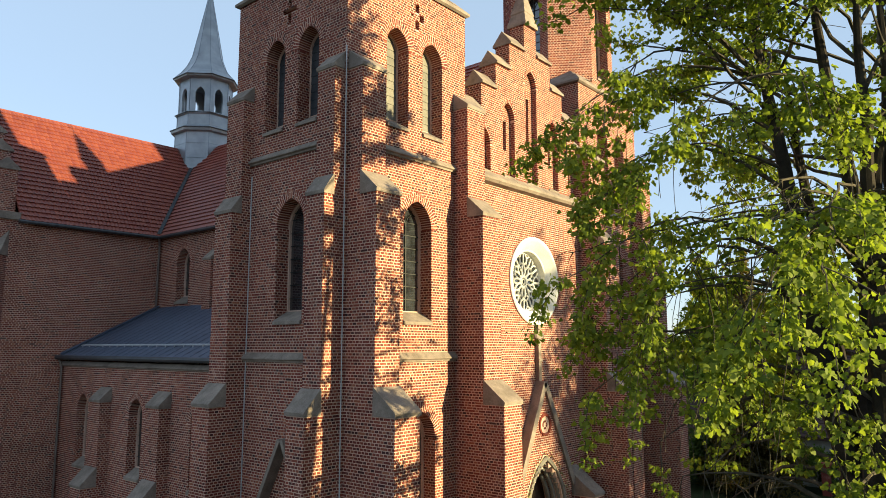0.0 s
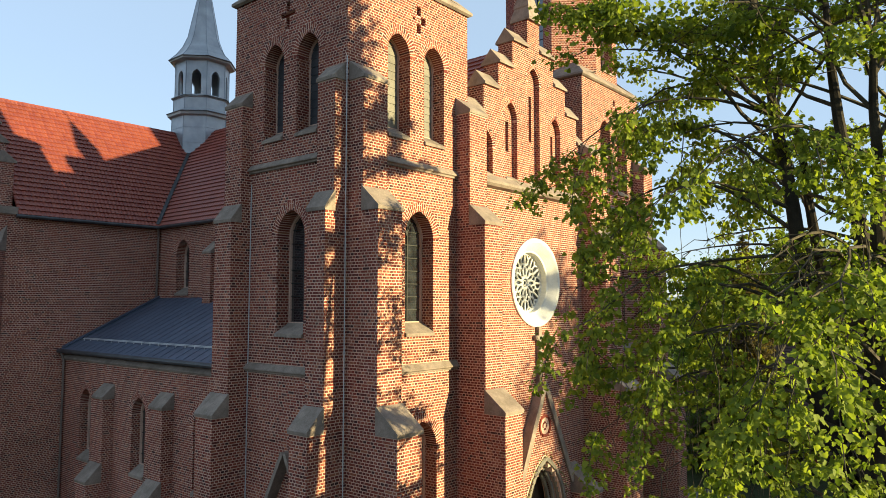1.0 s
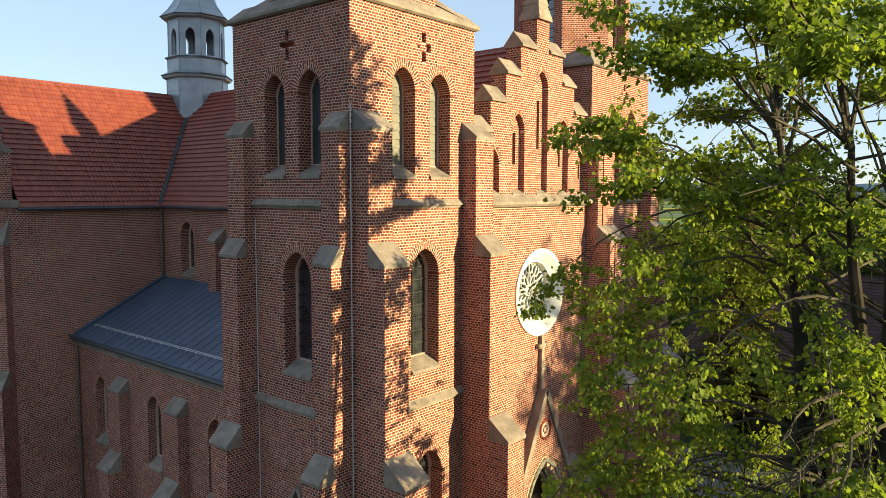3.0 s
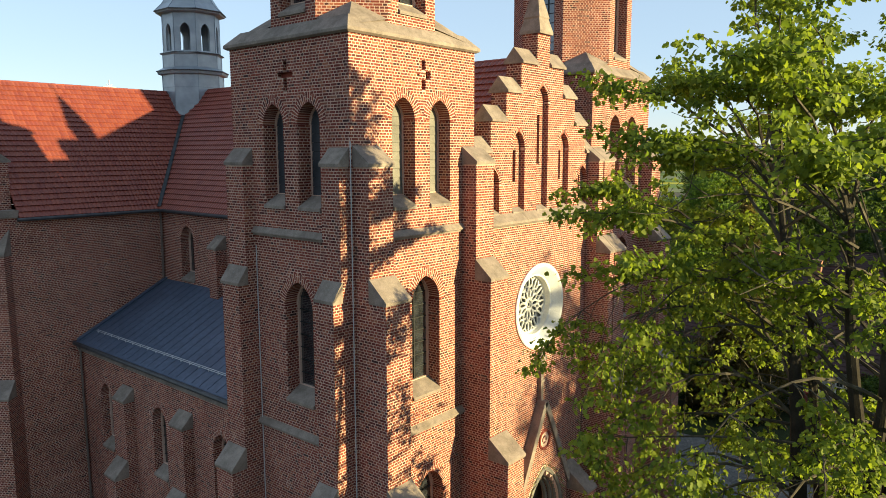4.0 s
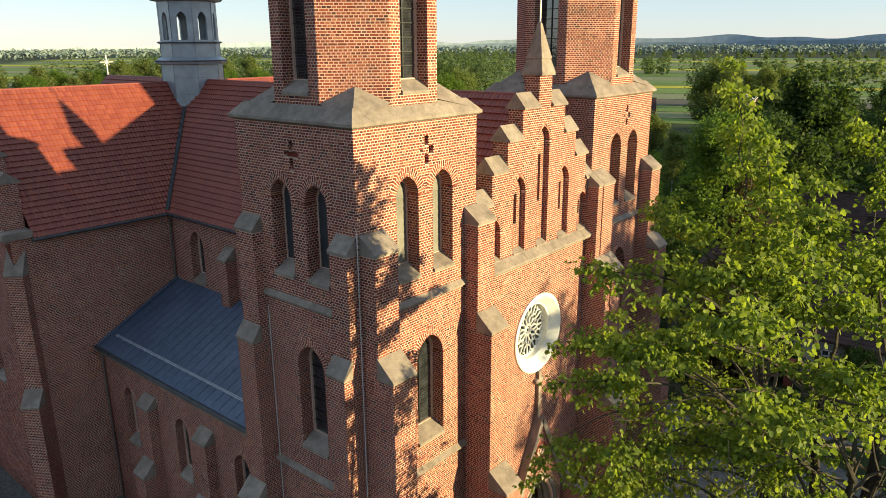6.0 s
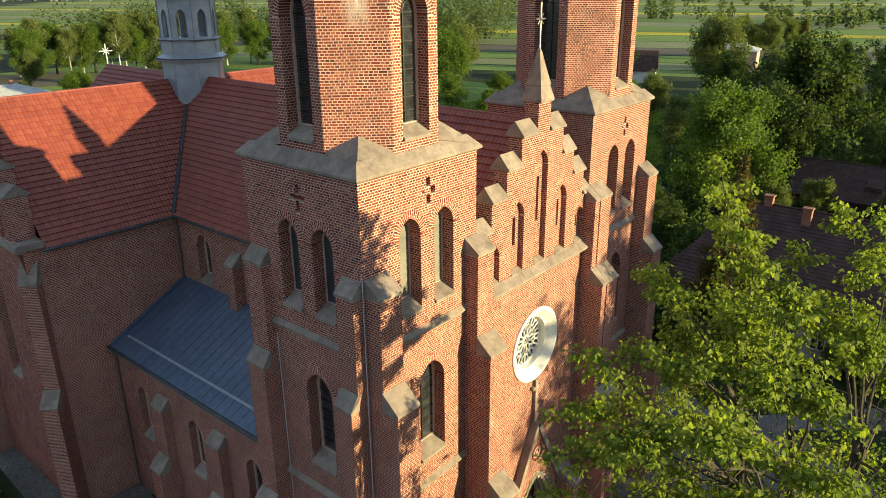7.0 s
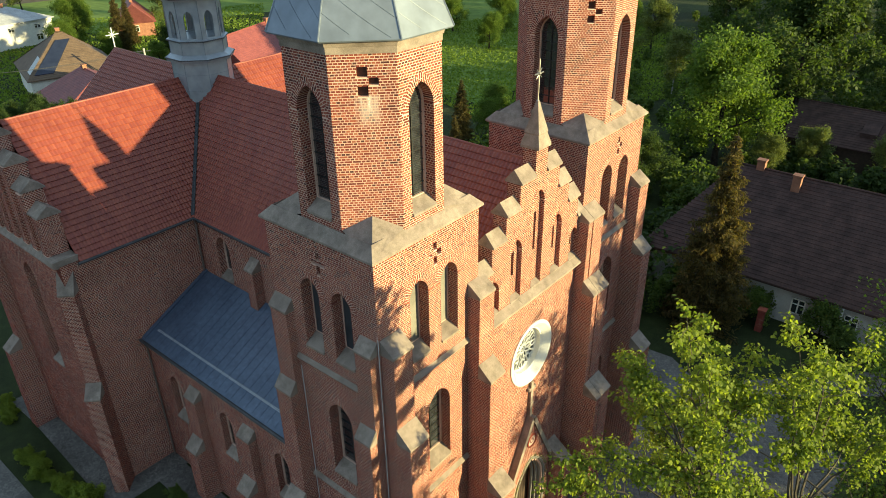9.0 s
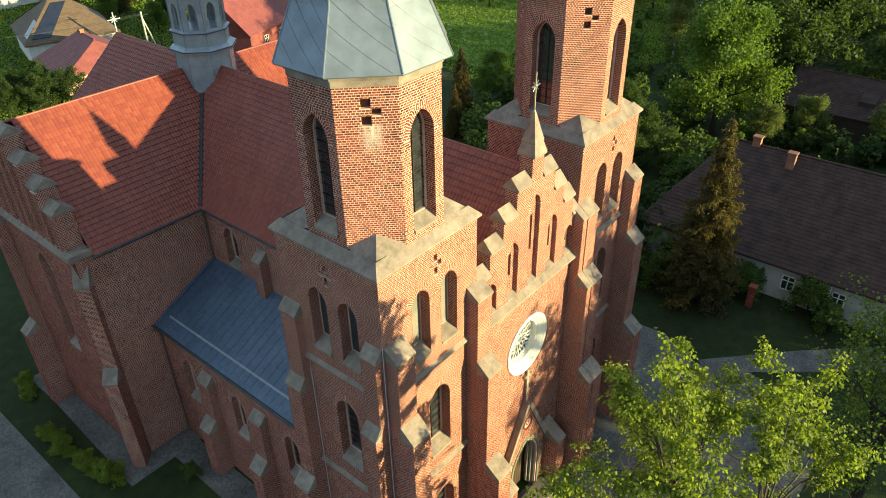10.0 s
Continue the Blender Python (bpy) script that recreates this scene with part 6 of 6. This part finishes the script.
PINK = plain("pink_plaster", (0.45, 0.27, 0.22), (0.55, 0.34, 0.28), 0.9, 1.0)
PLANKS = plain("red_brown_planks", (0.22, 0.09, 0.05), (0.34, 0.15, 0.09), 0.8, 2.0)
YELLOW = plain("yellow_cloth", (0.55, 0.42, 0.03), (0.70, 0.55, 0.05), 0.8, 4.0)
PANEL = plain("solar_panel", (0.012, 0.016, 0.035), (0.02, 0.026, 0.05), 0.15, 1.0)


def house(name, label, at, turn, w, d, eave, ridge, hip, walls, roof, chimneys=(), windows=(), over=0.4, rows=0):
    """A house with its long side w along local x, hipped by hip metres at both ends (0: gabled).
    windows: (side, middle, foot, width, height); side 0 is the front (-y)."""
    top = thing(name, label, "house", at=(at[0], at[1], GZ))
    m = Matrix.Rotation(turn, 4, "Z")

    def piece(nm, g, mat, parent=top, lab=""):
        ob = part(nm, g, mat, parent, lab)
        ob.matrix_parent_inverse = Matrix.Identity(4)
        return ob
    R = lambda p: tuple(m @ Vector(p))
    g = Geo()
    x, y = w / 2, d / 2
    g.add([R(p) for p in ((-x, -y, -0.2), (x, -y, -0.2), (x, y, -0.2), (-x, y, -0.2), (-x, -y, eave), (x, -y, eave), (x, y, eave), (-x, y, eave), (-x, 0, eave if hip else ridge - 0.15), (x, 0, eave if hip else ridge - 0.15))],
          [(0, 1, 5, 4), (1, 2, 6, 9, 5), (2, 3, 7, 6), (3, 0, 4, 8, 7), (4, 5, 9, 8), (6, 7, 8, 9)])
    piece("wall", g, walls)
    drop = over * (ridge - eave) / y
    xo, yo, e = x + over, y + over, eave - drop
    g = Geo()
    low = [(-xo, -yo, e), (xo, -yo, e), (xo, yo, e), (-xo, yo, e)]
    rg = [(-xo + hip + (over if hip else 0), 0, ridge), (xo - hip - (over if hip else 0), 0, ridge)]
    up = 0.14
    v = low + rg + [(p[0], p[1], p[2] + up) for p in low + rg]
    f = [(6, 7, 11, 10), (7, 8, 11), (8, 9, 10, 11), (9, 6, 10), (0, 4, 5, 1), (1, 5, 2), (2, 5, 4, 3), (3, 4, 0), (0, 1, 7, 6), (1, 2, 8, 7), (2, 3, 9, 8), (3, 0, 6, 9)]
    g.add([R(p) for p in v], f)
    rf = piece("roof", g, roof)
    if rows:
        sl = Vector((0, y + over, ridge - e))
        n = int(sl.length / 0.33)
        for s in (-1, 1):
            g = Geo()
            for i in range(n):
                wq = i / n
                half = xo - (hip + (over if hip else 0)) * wq
                yy, zz = s * (yo - (yo) * wq), e + up + (ridge - e) * wq
                dy, dz = -s * yo / n, (ridge - e) / n
                g.add([R(p) for p in ((-half, yy, zz + 0.035), (half, yy, zz + 0.035), (half, yy + dy, zz + dz + 0.004), (-half, yy + dy, zz + dz + 0.004), (-half, yy, zz), (half, yy, zz))], [(0, 1, 2, 3), (4, 5, 1, 0)] if s < 0 else [(3, 2, 1, 0), (0, 1, 5, 4)])
            tagged(piece("tiling", g, roof, rf), kind="stuff")
        g = Geo()
        k = int(w / 0.4)
        for i in range(k):
            a, b = rg[0][0] + (rg[1][0] - rg[0][0]) * i / k, rg[0][0] + (rg[1][0] - rg[0][0]) * (i + 1.06) / k
            g.tube([R((a, 0, ridge + up + 0.02)), R((b, 0, ridge + up + 0.02))], 0.1, 6, taper=[0.09, 0.115])
        piece("ridge_tiles", g, roof, rf)
    for cx, cy, h in chimneys:
        g = Geo()
        g.box(R((cx - 0.3, cy - 0.25, ridge - 1.2)), m @ Vector((0.6, 0, 0)), m @ Vector((0, 0.5, 0)), (0, 0, 1.2 + h))
        g.box(R((cx - 0.36, cy - 0.31, ridge + h)), m @ Vector((0.72, 0, 0)), m @ Vector((0, 0.62, 0)), (0, 0, 0.12))
        piece("chimney", g, PLANKS, rf, "brick chimney")
    for side, c, z, ww, hh in windows:
        if side == 0:
            o, a, n = Vector((c - ww / 2, -y, z)), Vector((1, 0, 0)), Vector((0, -1, 0))
        elif side == 1:
            o, a, n = Vector((x, c - ww / 2, z)), Vector((0, 1, 0)), Vector((1, 0, 0))
        else:
            o, a, n = Vector((-x, c + ww / 2, z)), Vector((0, -1, 0)), Vector((-1, 0, 0))
        g = Geo()
        g.box(R(o + n * 0.005), m @ (a * ww), (0, 0, hh), m @ (n * 0.015))
        win = piece("window", g, GLASS)
        f = Geo()
        t = 0.09
        for oo, aa, bb in ((o, a * ww, Vector((0, 0, t))), (o + Vector((0, 0, hh - t)), a * ww, Vector((0, 0, t))), (o, a * t, Vector((0, 0, hh))), (o + a * (ww - t), a * t, Vector((0, 0, hh))), (o + a * (ww / 2 - t / 2), a * t, Vector((0, 0, hh))), (o + Vector((0, 0, hh * 0.62)), a * ww, Vector((0, 0, t * 0.7)))):
            f.box(R(oo + n * 0.02), m @ aa, bb, m @ (n * 0.04))
        piece("frame", f, CREAM, win, "white window frame")
    return top


house("village_house", "grey plastered cottage with a large dark brown tiled roof", (55.5, 6.2), -math.pi / 2, 27.4, 15.0, 3.1, 8.0, 3.5, PLASTER, ROOF_OLD, ((-8.5, 0.0, 0.75), (-5.5, -1.0, 0.55)),
      ((0, -2.2, 0.95, 0.95, 1.25), (0, 1.2, 0.95, 0.95, 1.25)), 0.45, 1)
house("barn", "long low barn with a dark brown roof", (86, 6.0), -math.pi / 2, 27.0, 9.0, 2.6, 5.3, 0.0, WOOD, ROOF_OLD, rows=1)
g = Geo()
g.box((82.6, 12.6, GZ + 3.4), (2.2, 0, 0.8), (0, -1.6, 0), (0, 0, 0.55))
tagged(part("roof_dormer", g, ROOF_OLD, None), "small flat dormer on the barn roof", "dormer")
house("village_house", "brown hip-roofed house with dark solar panels", (45.6, 113.0), -0.262, 12.0, 13.4, 3.6, 8.2, 5.6, CREAM, ROOF_TAN, ((0, 1.0, 0.5),), ((0, -3, 1.0, 1.2, 1.3), (0, 2.5, 1.0, 1.2, 1.3)), rows=1)
house("village_house", "white house with a low grey roof", (51.0, 153.5), 0.1, 16.0, 11.0, 4.6, 6.6, 5.0, CREAM, ROOF_GREY, ((2, 0, 0.7),), ((0, -5, 1.2, 1.2, 1.2), (0, 0, 3.0, 1.2, 0.8), (0, 5, 3.0, 1.2, 0.8), (0, 5, 0.8, 1.3, 1.2)))
house("village_house", "small house with a red roof", (42.0, 98.0), 1.45, 11.0, 11.0, 2.6, 5.6, 2.6, PINK, ROOF_RED, ((1.5, 0, 0.6),), ((0, 0, 0.9, 1.0, 1.2),), rows=1)
house("village_house", "red-brown timber house with a steep gable", (73.0, 143.0), 1.1, 9.0, 7.0, 3.0, 6.2, 0.0, PLANKS, ROOF_RED, ((-2, 0, 0.5),), ((2, 0, 1.0, 1.2, 1.2),))
house("parish_house", "red-roofed house behind the church", (66.0, 93.0), 0.35, 18.0, 9.0, 4.0, 8.2, 0.0, ROOF_RED, ROOF_RED, ((3, 0, 0.6),), ((0, -5, 1.5, 1.0, 1.4), (0, -1, 1.5, 1.0, 1.4), (0, 3, 1.5, 1.0, 1.4)), rows=1)
house("village_house", "pink two-storey house with a pale roof", (217, 73), -1.35, 15.0, 11.0, 5.6, 7.4, 5.0, PINK, ROOF_GREY, ((0, 0, 0.6),), ((0, -4, 3.2, 1.4, 1.4), (0, 0, 3.2, 1.4, 1.4), (0, 4, 3.2, 1.4, 1.4), (2, 0, 3.2, 1.4, 1.4)))
house("village_house", "house with a black roof and white gable", (200, 165), 0.9, 13.0, 9.0, 3.2, 8.5, 0.0, CREAM, ROOF_OLD, (), ((2, 0, 1.2, 1.2, 1.3),))
house("village_house", "half-hidden house with a dark roof among trees", (176, 84), -1.2, 12.0, 9.0, 3.4, 7.6, 0.0, CREAM, ROOF_OLD, (), ((0, 0, 1.2, 1.2, 1.3),))
# panels beside the hip that looks towards the church, one on either slope
turn_h = Matrix.Rotation(-0.262, 4, "Z")
for on_side in (0, 1):
    def at_roof(along, f):
        """A point of the slope: metres from the hip along the slope's level line, share of the height."""
        lx, ly = -6.4 + 6.4 * f, -7.1 + 7.1 * f
        p = Vector((lx, ly + along, 0)) if on_side == 0 else Vector((lx + along, ly, 0))
        return Vector((45.6, 113.0, GZ + 3.3 + 0.27 + 4.95 * f)) + turn_h @ p
    g = Geo()
    g.prism([at_roof(0.5, 0.1), at_roof(3.0, 0.1), at_roof(2.3, 0.8), at_roof(0.4, 0.8)], (0, 0, -0.08))
    tagged(part("solar_panel", g, PANEL, None), "dark solar panels lying on the brown roof", "solar panel", group="solar panels")
for x, y in ((49.3, 96.0), (20.0, 112.0)):
    pole = thing("utility_pole", "wooden power pole with a slanted brace", "pole", at=(x, y, GZ))
    for nm, pts, r in (("pole", [(0, 0, 0), (0, 0, 7.6)], 0.13), ("brace", [(1.6, -0.8, 0), (0, 0, 6.8)], 0.1), ("crossarm", [(-0.7, 0.5, 7.2), (0.7, -0.5, 7.2)], 0.06)):
        g = Geo()
        g.tube(pts, r, 8)
        part(nm, g, BIRCH if nm != "crossarm" else GUTTER, pole).matrix_parent_inverse = Matrix.Identity(4)
for k in (-0.7, 0.0, 0.7):
    g = Geo()
    a, b = Vector((49.3 + k, 96 - k * 0.7, GZ + 7.3)), Vector((20 + k, 112 - k * 0.7, GZ + 7.3))
    g.tube([a + (b - a) * w - Vector((0, 0, 1.2 * 4 * w * (1 - w))) for w in [i / 10 for i in range(11)]], 0.016, 4)
    tagged(part("power_line", g, GUTTER, None), "thin power line between wooden poles", "cable", group="power lines")

# ---- gardens and paving beside the church ----
sheet("road", [(-10, 10), (6.2, 10), (6.2, 32), (6.2, 43.5), (3.5, 52), (-6, 70), (-30, 70)], PAVE, GZ + 0.03, "grey paved lane beside the church", "road", thick=0.03)
sheet("pavement_apron", [(11.1, 30.6), (12.75, 30.6), (12.75, 19), (11.1, 19)], PAVE, GZ + 0.036, "narrow paved apron along the aisle", "pavement", thick=0.03)
sheet("pavement_path", [(8.4, 30.62), (16.5, 30.62), (16.5, 44.0), (8.7, 44.0), (8.8, 41)], PAVE, GZ + 0.032, "paved strip along the transept", "pavement", thick=0.03)
sheet("footpath", [(37.0, 9.7), (37.8, 10.6), (43.0, 5.6), (50, -2.0), (48, -4)], PAVE, GZ + 0.034, "pale paved footpath to the cottage", "path", thick=0.03)
golden = broadleaf("hedge_shrub", "low yellow-green clipped hedge shrub", (7.9, 31.9, GZ), 1.0, 0.1, 0.62, 26, 0.085, 26, MAPLE, kids=(4, 3), limbs=9, trunk=0.03, sigma=0.09)
for i in range(9):
    copy_thing(golden, at_pose(7.75 - 0.08 * i + rng.uniform(-0.15, 0.15), 32.6 + 0.72 * i, rng.uniform(0, 6.28), rng.uniform(0.45, 0.8)))
for i in range(4):
    copy_thing(golden, at_pose(8.1 + 0.12 * i + rng.uniform(-0.15, 0.15), 42.0 + 0.7 * i, rng.uniform(0, 6.28), rng.uniform(0.45, 0.7)))
for x, y, s in ((47.0, 10.8, 0.8), (46.4, 5.0, 0.7), (44.0, 16, 1.0), (42, 19, 1.1), (45, 21, 1.3), (48, 24, 1.6), (52, 25, 1.6), (57, 19.5, 1.5), (61, 17, 1.4), (63, 14, 1.5), (40, 23, 1.0), (11.0, 28.6, 0.3)):
    copy_thing(shrub, at_pose(x, y, rng.uniform(0, 6.28), s))
g = Geo()
g.box((45.6, 9.9, GZ), (0.45, 0, 0), (0, 0.45, 0), (0, 0, 1.7))
g.box((45.54, 9.84, GZ + 1.7), (0.57, 0, 0), (0, 0.57, 0), (0, 0, 0.1))
tagged(part("gate_pillar", g, BRICK, None), "red brick garden gate pillar", "pillar")
g = Geo()
g.tube([(47.75, 5.6, GZ + 3.0), (47.75, 5.6, GZ + 0.1)], 0.06, 8)
tagged(part("downpipe", g, CREAM, None), "white downpipe on the cottage wall", "downpipe")

# doorstep before the portal and a yellow banner beside the far tower
g = Geo()
for k in range(2):
    g.box((AX - 1.75 + 0.2 * k, GY - 1.9 + 0.45 * k, GZ + 0.031 + 0.15 * k), (3.6 - 0.4 * k, 0, 0), (0, 1.55 - 0.45 * k, 0), (0, 0, 0.15))
tagged(part("doorstep", g, STONE, None), "two broad grey stone steps before the portal", "steps", kind="structure")
banner = thing("banner", "narrow yellow cloth banner on a thin pole", "banner", at=(26.15, 12.3, GZ))
g = Geo()
g.tube([(0, 0, 0), (0, 0, 4.9)], 0.03, 8)
part("pole", g, IRON, banner).matrix_parent_inverse = Matrix.Identity(4)
g = Geo()
v = [(0.02 + 0.34 * i / 5, 0.04 * math.sin(2.4 * i + 0.9 * j), 4.8 - 1.9 * j / 8) for j in range(9) for i in range(6)]
g.add(v, [(6 * j + i, 6 * j + i + 1, 6 * j + i + 7, 6 * j + i + 6) for j in range(8) for i in range(5)])
part("cloth", g, YELLOW, banner).matrix_parent_inverse = Matrix.Identity(4)
